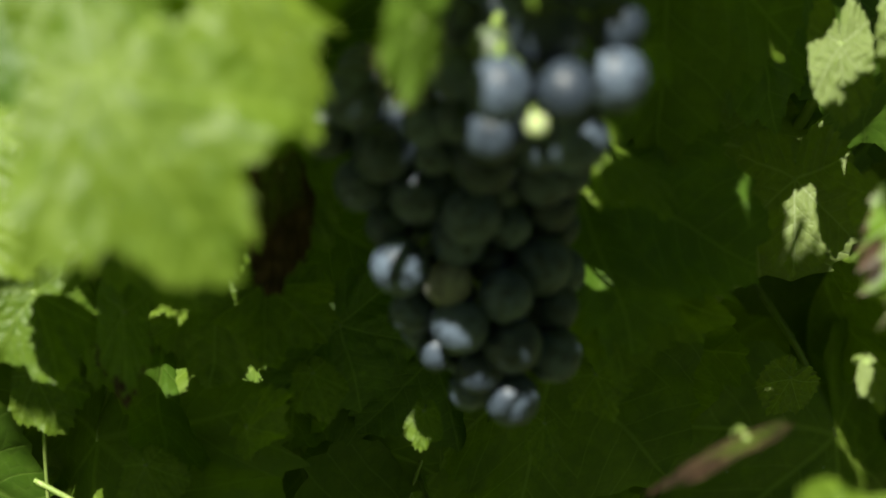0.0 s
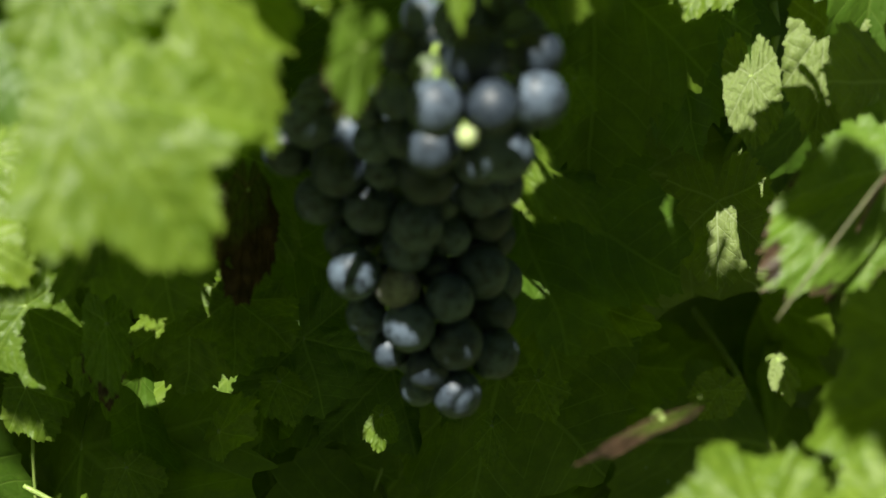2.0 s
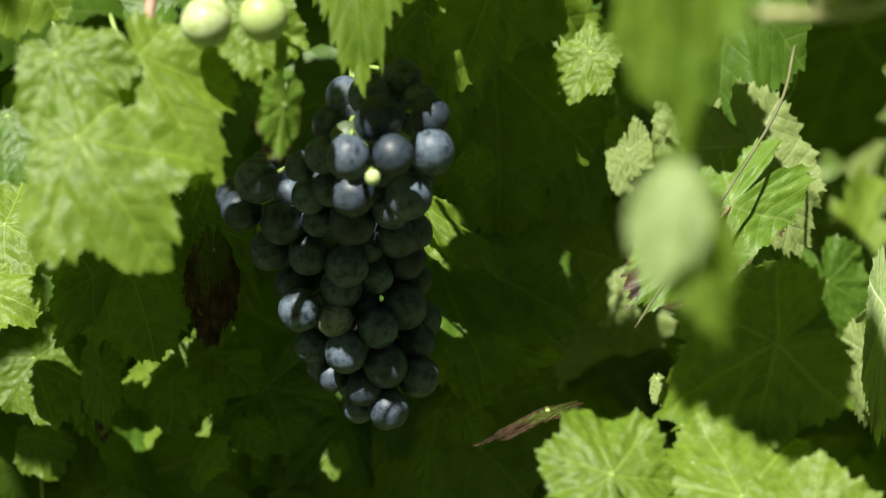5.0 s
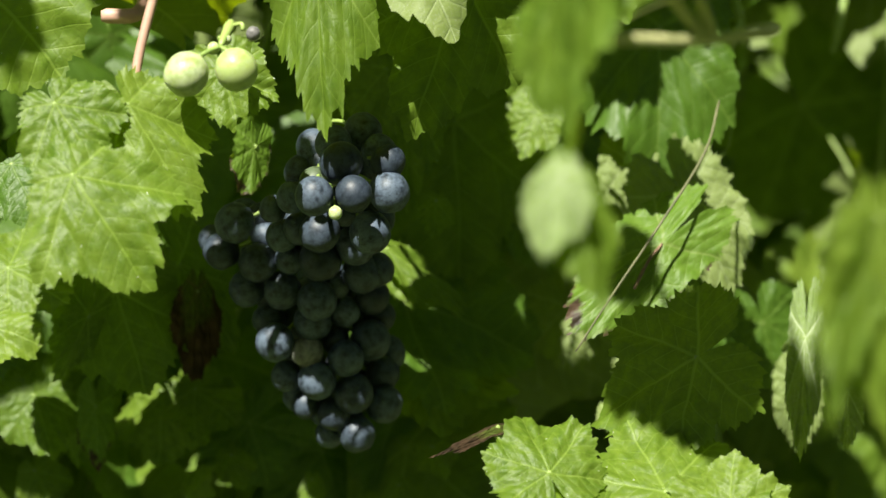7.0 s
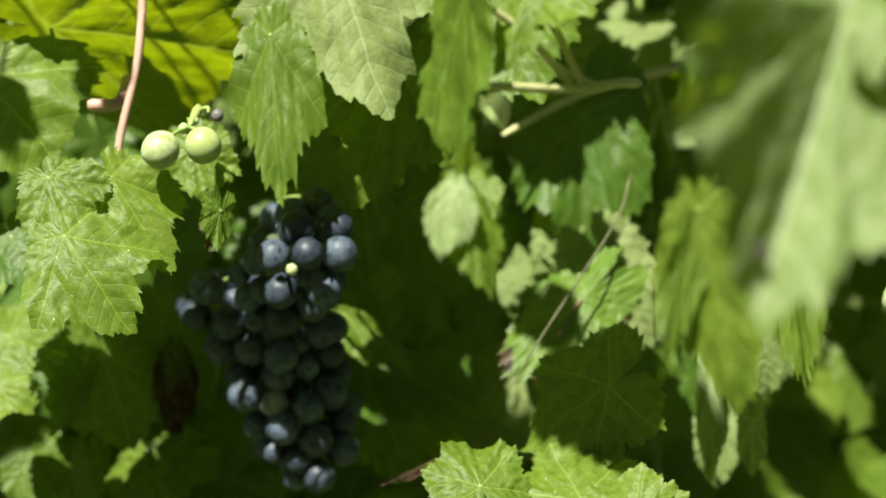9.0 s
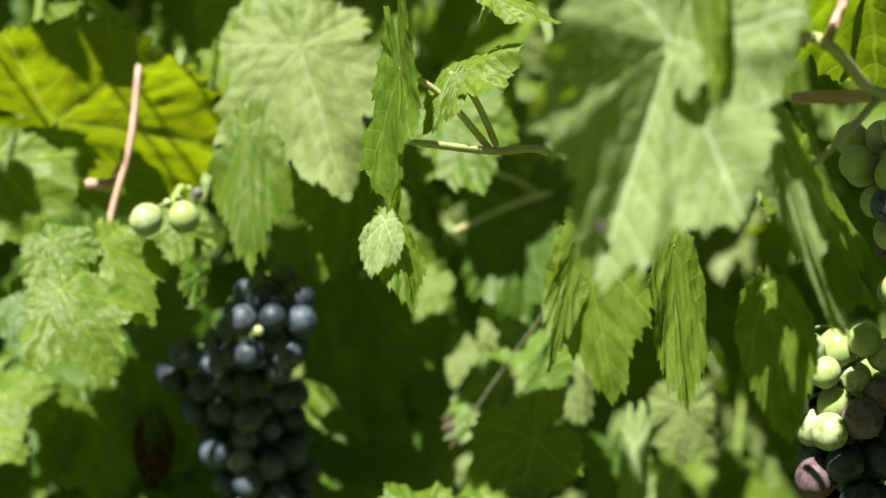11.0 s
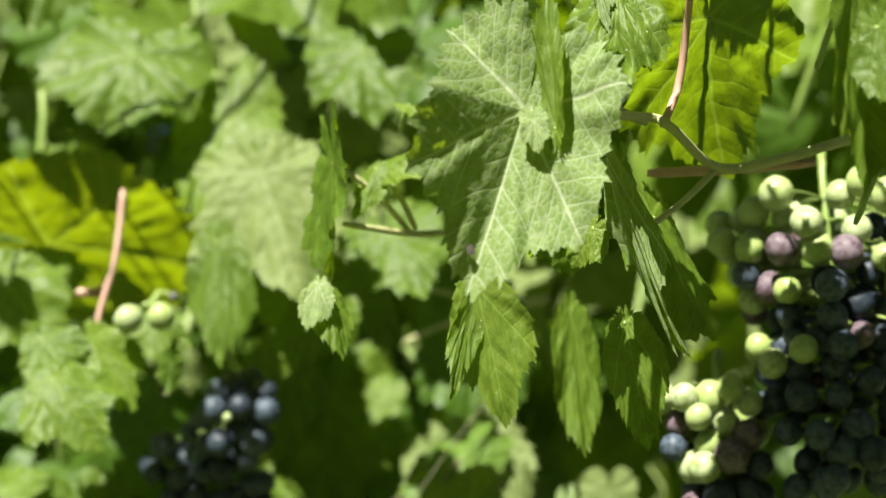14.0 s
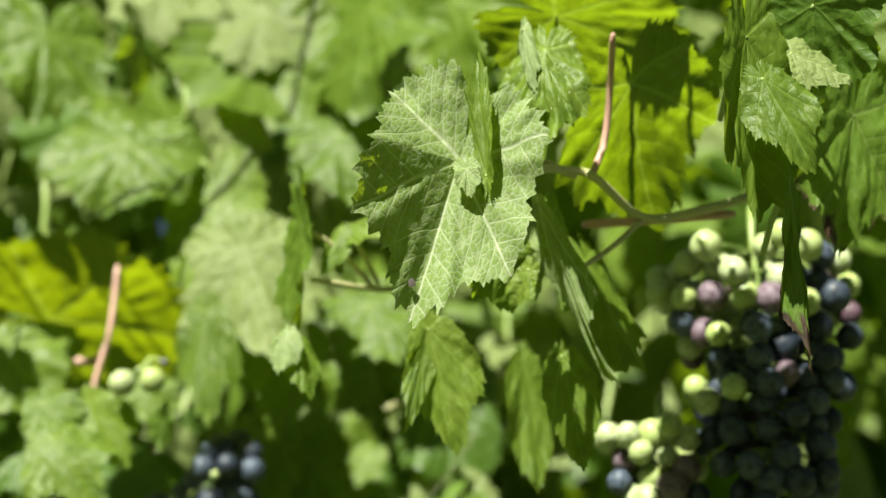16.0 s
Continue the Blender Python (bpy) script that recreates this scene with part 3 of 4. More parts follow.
# ---- bunch of black grapes ----
black_bunch = thing("grape_bunch", (0.0042, -0.0300, 1.0718), "ripe blue-black grape bunch with dusty bloom hanging in shade", "grapes")
black_grapes = [
    berry(black_bunch, 0.0103, -0.0720, 1.0737, 0.0076),
    berry(black_bunch, 0.0274, -0.0600, 1.0745, 0.0063),
    berry(black_bunch, 0.0277, -0.0620, 1.0636, 0.0074),
    berry(black_bunch, 0.0211, -0.0550, 1.0491, 0.0077),
    berry(black_bunch, 0.0008, -0.0780, 1.0621, 0.0068),
    berry(black_bunch, 0.0145, -0.0800, 1.0629, 0.0064),
    berry(black_bunch, 0.0029, -0.0500, 1.0493, 0.0074),
    berry(black_bunch, 0.0011, -0.0520, 1.0673, 0.0057, 'olive'),
    berry(black_bunch, 0.0248, -0.0450, 1.0786, 0.0066),
    berry(black_bunch, 0.0080, -0.0860, 1.0562, 0.0024, 'green'),
    berry(black_bunch, -0.0142, -0.0400, 1.0578, 0.0051),
    berry(black_bunch, -0.0070, -0.0500, 1.0619, 0.0059),
    berry(black_bunch, -0.0038, -0.0300, 1.0715, 0.0065),
    berry(black_bunch, 0.0080, -0.0500, 1.0814, 0.0068),
    berry(black_bunch, 0.0192, -0.0400, 1.0862, 0.0072),
    berry(black_bunch, 0.0010, -0.0300, 1.0809, 0.0068),
    berry(black_bunch, -0.0287, -0.0280, 1.0527, 0.0075),
    berry(black_bunch, -0.0346, -0.0100, 1.0416, 0.0070),
    berry(black_bunch, -0.0380, 0.0000, 1.0459, 0.0059),
    berry(black_bunch, -0.0177, -0.0080, 1.0472, 0.0058),
    berry(black_bunch, -0.0110, -0.0300, 1.0479, 0.0062),
    berry(black_bunch, -0.0045, -0.0400, 1.0506, 0.0059),
    berry(black_bunch, -0.0193, -0.0050, 1.0545, 0.0062),
    berry(black_bunch, -0.0263, 0.0000, 1.0564, 0.0059),
    berry(black_bunch, -0.0203, -0.0140, 1.0374, 0.0075),
    berry(black_bunch, -0.0251, 0.0000, 1.0269, 0.0072),
    berry(black_bunch, -0.0112, -0.0100, 1.0264, 0.0073),
    berry(black_bunch, -0.0081, -0.0180, 1.0389, 0.0058),
    berry(black_bunch, 0.0033, -0.0280, 1.0387, 0.0081),
    berry(black_bunch, 0.0019, -0.0120, 1.0226, 0.0078),
    berry(black_bunch, 0.0096, -0.0060, 1.0286, 0.0057),
    berry(black_bunch, 0.0194, -0.0120, 1.0330, 0.0077),
    berry(black_bunch, 0.0236, 0.0000, 1.0236, 0.0071),
    berry(black_bunch, 0.0004, 0.0000, 1.0138, 0.0076),
    berry(black_bunch, 0.0130, 0.0000, 1.0176, 0.0061),
    berry(black_bunch, -0.0171, 0.0100, 1.0141, 0.0064),
    berry(black_bunch, 0.0275, 0.0150, 1.0147, 0.0063),
    berry(black_bunch, 0.0161, 0.0050, 1.0238, 0.0065),
    berry(black_bunch, -0.0144, 0.0000, 1.0056, 0.0076),
    berry(black_bunch, -0.0018, 0.0000, 1.0018, 0.0063, 'rosy'),
    berry(black_bunch, 0.0093, 0.0080, 1.0056, 0.0057),
    berry(black_bunch, 0.0232, 0.0080, 1.0056, 0.0082),
    berry(black_bunch, 0.0133, 0.0000, 0.9990, 0.0072),
    berry(black_bunch, 0.0286, 0.0180, 0.9914, 0.0069),
    berry(black_bunch, -0.0101, 0.0100, 0.9914, 0.0062),
    berry(black_bunch, 0.0020, 0.0000, 0.9906, 0.0076),
    berry(black_bunch, 0.0163, 0.0040, 0.9849, 0.0080),
    berry(black_bunch, 0.0289, 0.0140, 0.9794, 0.0076),
    berry(black_bunch, -0.0025, 0.0140, 0.9796, 0.0057),
    berry(black_bunch, 0.0086, 0.0080, 0.9762, 0.0066),
    berry(black_bunch, 0.0178, 0.0100, 0.9680, 0.0074),
    berry(black_bunch, 0.0070, 0.0200, 0.9670, 0.0057),
    berry(black_bunch, 0.0249, 0.0300, 0.9857, 0.0077),
    berry(black_bunch, 0.0119, 0.0300, 0.9788, 0.0073),
    berry(black_bunch, -0.0032, 0.0300, 0.9977, 0.0076),
    berry(black_bunch, 0.0086, 0.0300, 1.0108, 0.0076),
    berry(black_bunch, -0.0065, 0.0250, 1.0268, 0.0075),
    berry(black_bunch, 0.0149, 0.0250, 1.0277, 0.0075),
    berry(black_bunch, 0.0015, 0.0000, 1.0418, 0.0070),
    berry(black_bunch, 0.0119, -0.0200, 1.0494, 0.0067),
    berry(black_bunch, 0.0206, -0.0200, 1.0635, 0.0073),
    berry(black_bunch, 0.0177, 0.0350, 0.9972, 0.0073),
    berry(black_bunch, -0.0047, -0.0200, 1.0515, 0.0074),
    berry(black_bunch, -0.0114, 0.0000, 1.0412, 0.0070),
    berry(black_bunch, -0.0225, 0.0100, 1.0378, 0.0068),
    berry(black_bunch, -0.0156, 0.0200, 1.0228, 0.0070),
    berry(black_bunch, -0.0005, 0.0200, 1.0234, 0.0078),
    berry(black_bunch, 0.0102, 0.0200, 1.0207, 0.0074),
    berry(black_bunch, 0.0213, 0.0200, 1.0134, 0.0075),
    berry(black_bunch, -0.0060, 0.0200, 1.0124, 0.0074),
    berry(black_bunch, 0.0081, 0.0300, 0.9916, 0.0073),
    berry(black_bunch, 0.0217, 0.0300, 1.0001, 0.0076),
    berry(black_bunch, -0.0055, 0.0300, 0.9815, 0.0065),
    berry(black_bunch, 0.0132, 0.0300, 0.9837, 0.0073),
    berry(black_bunch, 0.0277, 0.0300, 0.9793, 0.0073),
    berry(black_bunch, 0.0058, 0.0300, 0.9753, 0.0069),
    berry(black_bunch, 0.0156, 0.0300, 0.9691, 0.0070),
    berry(black_bunch, 0.0312, 0.0300, 0.9989, 0.0073),
    berry(black_bunch, 0.0252, -0.0100, 1.0343, 0.0069),
    berry(black_bunch, 0.0118, -0.0400, 1.0589, 0.0077),
    berry(black_bunch, 0.0240, -0.0300, 1.0541, 0.0075),
    berry(black_bunch, 0.0165, -0.0300, 1.0443, 0.0076),
    berry(black_bunch, 0.0039, -0.0300, 1.0758, 0.0071),
    berry(black_bunch, 0.0200, -0.0300, 1.0739, 0.0071),
]
rachis(black_bunch, [(0.0040, -0.0200, 1.0909), (0.0053, -0.0200, 1.0683), (0.0029, 0.0100, 1.0299), (0.0085, 0.0200, 0.9973), (0.0145, 0.0200, 0.9720)], black_grapes)
# ---- leaves round the bunch ----
front_shoot = thing("vine_shoot", (-0.0829, -0.1100, 1.1151), "vine shoot with sunlit pale green leaves in front of the bunch", "vine shoot", "shoots of the vine")
leaf(front_shoot, (-0.0757, -0.1280, 1.0685), (-0.0534, -0.1420, 1.0362), face=(-0.25, -0.8, 0.55), look_of='fresh', width=0.84, fold=0.1, other=0.35, curl=0.45, wave=0.06, lobed=1.5, base=0.5)
leaf(front_shoot, (-0.0830, -0.1150, 1.0919), (-0.0682, -0.1240, 1.0714), face=(-0.2, -0.7, 0.65), look_of='fresh', width=0.9, fold=0.1, curl=0.35, wave=0.07, base=0.6)
leaf(front_shoot, (-0.0603, -0.1100, 1.0920), (-0.0379, -0.1200, 1.0572), face=(-0.1, -0.75, 0.6), look_of='fresh', width=0.72, fold=0.15, other=0.3, curl=0.35, wave=0.08, lobed=1.4, base=0.6)
leaf(front_shoot, (-0.0300, -0.0850, 1.1050), (-0.0246, -0.0900, 1.0836), face=(-0.1, -0.7, 0.65), look_of='fresh', width=0.95, fold=0.15, curl=0.3, wave=0.07, lobed=0.8)
leaf(front_shoot, (-0.1163, -0.0660, 1.1393), (-0.0832, -0.0760, 1.1028), face=(-0.15, -0.85, 0.5), look_of='fresh', width=1.15, fold=0.1, curl=0.25, lobed=0.7, base=0.45)
leaf(front_shoot, (0.0017, -0.0880, 1.1503), (0.0028, -0.0960, 1.0815), face=(-0.35, -0.9, 0.25), look_of='upper', width=0.36, fold=0.1, other=0.55, curl=0.12, wave=0.06, base=0.4)
leaf(front_shoot, (-0.1058, -0.0600, 1.0739), (-0.0956, -0.0700, 1.0547), face=(-0.1, -0.9, 0.4), look_of='deep', width=1.2, fold=0.1, curl=0.3)
leaf(front_shoot, (-0.0188, -0.1120, 1.0780), (-0.0217, -0.1160, 1.0613), face=(0.45, -0.7, -0.55), look_of='burnt', width=0.62, fold=0.15, curl=0.1, lobed=0.3)
left_shoot = thing("vine_shoot", (-0.1390, 0.0200, 1.0447), "vine shoot with toothed green leaves, part sunlit", "vine shoot", "shoots of the vine")
leaf(left_shoot, (-0.1280, 0.0000, 1.0147), (-0.1035, -0.0100, 1.0075), face=(-0.2, -0.8, 0.6), look_of='fresh', width=1.0, fold=0.1, curl=0.2)
leaf(left_shoot, (-0.1187, 0.0100, 1.0351), (-0.0934, 0.0000, 1.0210), face=(-0.1, -0.8, 0.6), look_of='fresh', width=0.9, fold=0.15, curl=0.2)
leaf(left_shoot, (-0.0791, 0.0300, 1.0251), (-0.0652, 0.0300, 0.9782), face=(0.1, -0.9, 0.4), look_of='upper', width=0.78, fold=0.1, curl=0.2, lobed=0.6)
leaf(left_shoot, (-0.0893, 0.0200, 1.0154), (-0.1018, 0.0200, 0.9872), face=(0.5, -0.8, 0.2), look_of='upper', width=0.42, fold=0.5, curl=0.2)
leaf(left_shoot, (-0.0463, 0.0300, 1.0247), (-0.0471, 0.0340, 0.9829), face=(0.45, -0.85, -0.05), look_of='dry', width=0.36, fold=0.3, curl=0.12, crumple=0.2, lobed=0.5, base=0.4)
leaf(left_shoot, (-0.0544, 0.0450, 1.0353), (-0.0287, 0.0500, 0.9961), face=(0.0, -0.8, 0.5), look_of='upper', width=0.5, fold=0.15, curl=0.2)
leaf(left_shoot, (-0.1168, 0.0600, 0.9800), (-0.1074, 0.0500, 0.9549), face=(0.1, -0.8, 0.5), look_of='upper', width=0.8, fold=0.2)
leaf(left_shoot, (-0.0506, 0.0800, 0.9796), (-0.0296, 0.0700, 0.9669), face=(0.0, -0.7, 0.7), look_of='upper', width=0.9, fold=0.2)
leaf(left_shoot, (-0.0553, 0.0900, 0.9312), (-0.0435, 0.0800, 0.9462), face=(0.0, -0.7, 0.7), look_of='fresh', width=0.6, fold=0.2)
leaf(left_shoot, (-0.0909, 0.0600, 0.9749), (-0.0895, 0.0500, 0.9499), face=(0.0, -0.8, 0.6), look_of='burnt', width=0.4, fold=0.3)
leaf(left_shoot, (-0.1331, 0.1200, 0.9789), (-0.1168, 0.1200, 0.9443), face=(0, -0.8, 0.6), look_of='upper', width=1.1)
leaf(left_shoot, (-0.0278, 0.1000, 0.9623), (-0.0174, 0.1000, 0.9312), face=(0, -0.8, 0.6), look_of='deep', width=1.1)
top_shoot = thing("vine_shoot", (-0.0471, 0.0500, 1.2101), "vine shoot with yellow-green leaves that glow against the light", "vine shoot", "shoots of the vine")
leaf(top_shoot, (-0.0919, -0.0350, 1.1646), (0.0061, -0.0300, 1.1542), face=(0.05, 0.45, 0.9), look_of='gold', width=0.95, fold=0.03, curl=0.06, lobed=0.3, wave=0.02, crumple=0.025)
leaf(top_shoot, (-0.0835, -0.0200, 1.2097), (-0.1011, -0.0200, 1.1726), face=(0, -0.6, 0.8), look_of='upper', width=1.2)
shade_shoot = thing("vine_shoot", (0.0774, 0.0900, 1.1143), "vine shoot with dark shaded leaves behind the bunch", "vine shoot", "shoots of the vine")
leaf(shade_shoot, (0.0626, 0.0750, 1.0961), (0.0654, 0.0680, 1.0241), face=(0, -0.95, 0.3), look_of='upper', width=0.78, fold=0.08, curl=0.15)
leaf(shade_shoot, (0.0323, 0.0400, 1.0386), (0.0687, 0.0340, 1.0167), face=(0.1, -0.5, 0.85), look_of='fresh', width=0.42, fold=0.5, curl=0.35)
leaf(shade_shoot, (0.0362, 0.0550, 1.1118), (0.0354, 0.0500, 1.0889), face=(-0.1, -0.8, 0.6), look_of='fresh', width=0.6, fold=0.1, curl=0.2)
leaf(shade_shoot, (0.0984, 0.0600, 1.0990), (0.0879, 0.0550, 1.0782), face=(-0.1, -0.8, 0.6), look_of='fresh', width=0.7, fold=0.1, curl=0.2)
leaf(shade_shoot, (0.0450, 0.0700, 0.9917), (0.0857, 0.0600, 0.9799), face=(0.0, -0.8, 0.6), look_of='upper', width=0.9, fold=0.1, curl=0.2)
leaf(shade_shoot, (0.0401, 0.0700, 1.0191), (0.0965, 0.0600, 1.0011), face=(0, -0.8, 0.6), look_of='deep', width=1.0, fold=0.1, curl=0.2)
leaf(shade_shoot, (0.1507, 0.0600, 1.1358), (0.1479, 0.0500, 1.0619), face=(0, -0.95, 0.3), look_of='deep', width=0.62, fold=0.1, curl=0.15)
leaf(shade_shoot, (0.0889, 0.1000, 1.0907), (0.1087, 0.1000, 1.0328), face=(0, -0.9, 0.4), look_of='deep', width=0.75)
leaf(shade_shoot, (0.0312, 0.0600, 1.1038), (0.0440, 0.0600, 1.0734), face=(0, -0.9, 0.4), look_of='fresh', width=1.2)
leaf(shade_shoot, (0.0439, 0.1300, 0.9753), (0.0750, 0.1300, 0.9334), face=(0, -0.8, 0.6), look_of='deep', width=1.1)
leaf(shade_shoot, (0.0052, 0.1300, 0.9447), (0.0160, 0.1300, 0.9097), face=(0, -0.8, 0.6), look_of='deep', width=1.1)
leaf(top_shoot, (0.0258, -0.0850, 1.1898), (0.0426, -0.0980, 1.1288), stalk=(0.0452, -0.0600, 1.2085), face=(-0.2, -0.8, 0.6), look_of='under', width=0.9, fold=0.12, other=0.25, curl=0.25, wave=0.09, lobed=2.3, base=0.8)
leaf(top_shoot, (0.0543, -0.0600, 1.1409), (0.0375, -0.0620, 1.0901), face=(0.0, -0.9, 0.35), look_of='upper', width=0.75, fold=0.12, curl=0.2, wave=0.09, lobed=1.4, base=0.6)
leaf(top_shoot, (0.0219, 0.0200, 1.1813), (0.0287, 0.0200, 1.1417), face=(0, -0.9, 0.4), look_of='upper', width=1.0)
right_shoot = thing("vine_shoot", (0.1500, -0.0900, 0.9849), "low vine shoot with sunlit leaves, one with a brown tip", "vine shoot", "shoots of the vine")
leaf(right_shoot, (0.0775, -0.1180, 0.9702), (0.0701, -0.1040, 0.9905), face=(0.0, -0.6, 0.8), look_of='fresh', width=1.0, fold=0.12, curl=0.35, wave=0.09, lobed=0.8)
leaf(right_shoot, (0.1159, -0.1220, 0.9637), (0.1395, -0.1040, 0.9840), face=(-0.1, -0.6, 0.8), look_of='fresh', width=1.1, fold=0.1, curl=0.3, wave=0.1, lobed=0.8)
leaf(right_shoot, (0.1349, -0.1300, 0.9584), (0.1392, -0.1200, 0.9774), face=(-0.1, -0.6, 0.8), look_of='fresh', width=1.2, fold=0.1, curl=0.3, wave=0.1)
leaf(right_shoot, (0.0810, -0.1300, 0.9566), (0.1069, -0.1200, 0.9600), face=(0.0, -0.6, 0.8), look_of='fresh', width=1.0, fold=0.1, curl=0.3, wave=0.1)
leaf(right_shoot, (0.1353, -0.0200, 1.0438), (0.0919, -0.0350, 1.0080), face=(-0.3, -0.85, 0.45), look_of='burnt', width=0.42, fold=0.12, other=0.5, curl=0.1, lobed=0.3, stem='brown', thick=0.0006, stalk=(0.1225, -0.0300, 1.0270))
leaf(right_shoot, (0.1313, -0.0980, 1.0061), (0.0970, -0.0850, 0.9857), face=(0.1, -0.75, 0.6), look_of='upper', width=0.95, fold=0.15, curl=0.25, lobed=1.4)
leaf(right_shoot, (0.2062, 0.1000, 1.0053), (0.2165, 0.1000, 0.9716), face=(0, -0.9, 0.4), look_of='deep', width=0.8)
leaf(right_shoot, (0.0684, -0.0450, 0.9764), (0.0428, -0.0620, 0.9708), face=(0, -0.6, 0.8), look_of='dry', width=0.12, fold=0.6, curl=0.3)
leaf(right_shoot, (0.1567, 0.0400, 1.0622), (0.1784, 0.0300, 1.0208), face=(-0.2, -0.8, 0.55), look_of='under', width=0.62, fold=0.1, curl=0.15, lobed=0.6)
leaf(right_shoot, (0.1435, 0.0000, 1.0213), (0.1526, -0.0100, 0.9861), face=(0.5, -0.65, -0.55), look_of='deep', width=0.7, fold=0.1, curl=0.15, lobed=0.6)
leaf(right_shoot, (0.1602, 0.0500, 1.0181), (0.1672, 0.0500, 0.9839), face=(0, -0.9, 0.4), look_of='deep', width=0.8)
leaf(right_shoot, (0.2212, 0.0000, 1.0269), (0.2203, 0.0000, 0.9972), face=(0, -0.9, 0.4), look_of='under', width=0.8)
leaf(right_shoot, (0.1917, -0.0200, 1.0064), (0.1866, -0.0300, 0.9615), face=(-0.2, -0.8, 0.5), look_of='downy', width=0.2, fold=0.2, curl=0.15, lobed=0.6)
leaf(right_shoot, (0.2089, 0.0500, 0.9812), (0.2076, 0.0450, 0.9524), face=(-0.2, -0.8, 0.5), look_of='under', width=0.5, fold=0.2, curl=0.15, lobed=0.6)
leaf(right_shoot, (0.2086, -0.0200, 0.9864), (0.2055, -0.0300, 0.9634), face=(-0.2, -0.8, 0.5), look_of='downy', width=0.35, fold=0.2, curl=0.15, lobed=0.6)
# ---- near shoot ----
near_shoot = thing("vine_shoot", (0.1791, -0.4000, 1.1015), "near vine shoot with crinkled pale green leaves in full sun", "vine shoot", "shoots of the vine")
near_leaf = leaf(near_shoot, (0.1189, -0.4580, 1.0852), (0.0980, -0.4520, 1.0218), stalk=(0.1711, -0.4000, 1.1027), face=(0.05, -0.93, 0.25), look_of='downy', width=0.60, fold=-0.15, other=-0.12, flap=0.75, crumple=0.05, curl=-0.05, wave=0.07, lobed=1.1, stem='pale', thick=0.0014)
leaf(near_shoot, (0.1286, -0.4615, 1.0783), (0.1270, -0.4650, 1.1266), face=(-0.6, -0.7, 0.3), look_of='fresh', width=0.2, fold=-0.4, curl=0.15, wave=0.1, base=0.35)
leaf(near_shoot, (0.1212, -0.4625, 1.0800), (0.1221, -0.4640, 1.0697), face=(-0.1, -0.9, 0.3), look_of='downy', width=0.6, fold=-0.2, curl=0.2)
leaf(near_shoot, (0.1565, -0.4400, 1.1396), (0.1470, -0.4520, 1.0953), face=(-0.2, -0.8, 0.5), look_of='fresh', width=0.5, fold=0.35, curl=0.5, wave=0.16, crumple=0.2, base=0.60)
leaf(near_shoot, (0.1567, -0.4420, 1.1318), (0.1642, -0.4500, 1.1059), face=(-0.2, -0.7, 0.7), look_of='fresh', width=0.5, fold=0.3, curl=0.4, wave=0.14, crumple=0.2, base=0.60)
leaf(near_shoot, (0.1486, -0.4400, 1.1488), (0.1482, -0.4460, 1.1199), face=(-0.7, -0.6, 0.4), look_of='downy', width=0.2, fold=0.3, curl=0.3, base=0.40)
leaf(near_shoot, (0.1987, -0.3950, 1.1463), (0.2129, -0.3250, 1.1147), face=(-0.4, 0.5, 0.75), look_of='upper', width=0.7, fold=0.1, curl=0.15, lobed=0.7, base=0.70)
leaf(near_shoot, (0.1736, -0.3650, 1.1935), (0.2482, -0.3100, 1.1972), face=(-0.2, 0.5, 0.8), look_of='upper', width=0.5, fold=0.1, curl=0.15, lobed=0.8, base=0.80)
leaf(near_shoot, (0.1536, -0.4120, 1.0860), (0.1790, -0.3920, 1.0079), face=(-0.75, -0.6, 0.35), look_of='downy', width=0.11, fold=0.3, curl=0.1, lobed=0.4, wave=0.12, sweep=-0.05, base=0.15)
leaf(near_shoot, (0.1620, -0.3950, 1.0883), (0.1641, -0.3900, 1.0569), face=(0.5, -0.7, -0.5), look_of='fresh', width=0.35, fold=0.3, curl=0.2, lobed=0.5, base=0.50)
leaf(near_shoot, (0.1800, -0.3620, 1.0785), (0.1965, -0.3660, 1.0251), face=(-0.5, 0.6, 0.5), look_of='upper', width=0.45, fold=-0.2, curl=0.1, lobed=0.5, base=0.50)
leaf(near_shoot, (0.1650, -0.3720, 1.0350), (0.1718, -0.3680, 0.9873), face=(-0.45, -0.85, 0.3), look_of='fresh', width=0.34, fold=0.25, curl=0.1, lobed=0.4, base=0.25)
leaf(near_shoot, (0.1637, -0.2500, 1.0683), (0.1658, -0.2450, 1.0000), face=(-0.3, 0.7, 0.5), look_of='upper', width=0.26, fold=0.2, curl=0.1, lobed=0.4, base=0.30)
leaf(near_shoot, (0.1129, -0.3500, 1.0547), (0.1242, -0.3420, 0.9992), face=(-0.4, -0.75, 0.5), look_of='fresh', width=0.38, fold=0.1, other=0.4, curl=0.1, lobed=0.9, wave=0.05, base=0.30)
leaf(near_shoot, (0.1118, -0.3480, 1.0518), (0.1005, -0.3450, 1.0123), face=(-0.2, 0.75, 0.5), look_of='fresh', width=0.20, fold=0.3, curl=0.2, lobed=0.6, base=0.30)
leaf(near_shoot, (0.1501, -0.4000, 1.0628), (0.1414, -0.3950, 1.0500), face=(-0.1, -0.85, 0.5), look_of='fresh', width=0.8, fold=0.1, curl=0.2, base=0.60)
leaf(near_shoot, (0.0803, -0.2900, 1.1225), (0.1005, -0.3000, 1.1319), stalk=(0.0949, -0.2800, 1.0986), face=(0, -0.7, 0.7), look_of='fresh', width=0.85, fold=0.3, curl=0.4, wave=0.12, stem='pale', base=0.60)
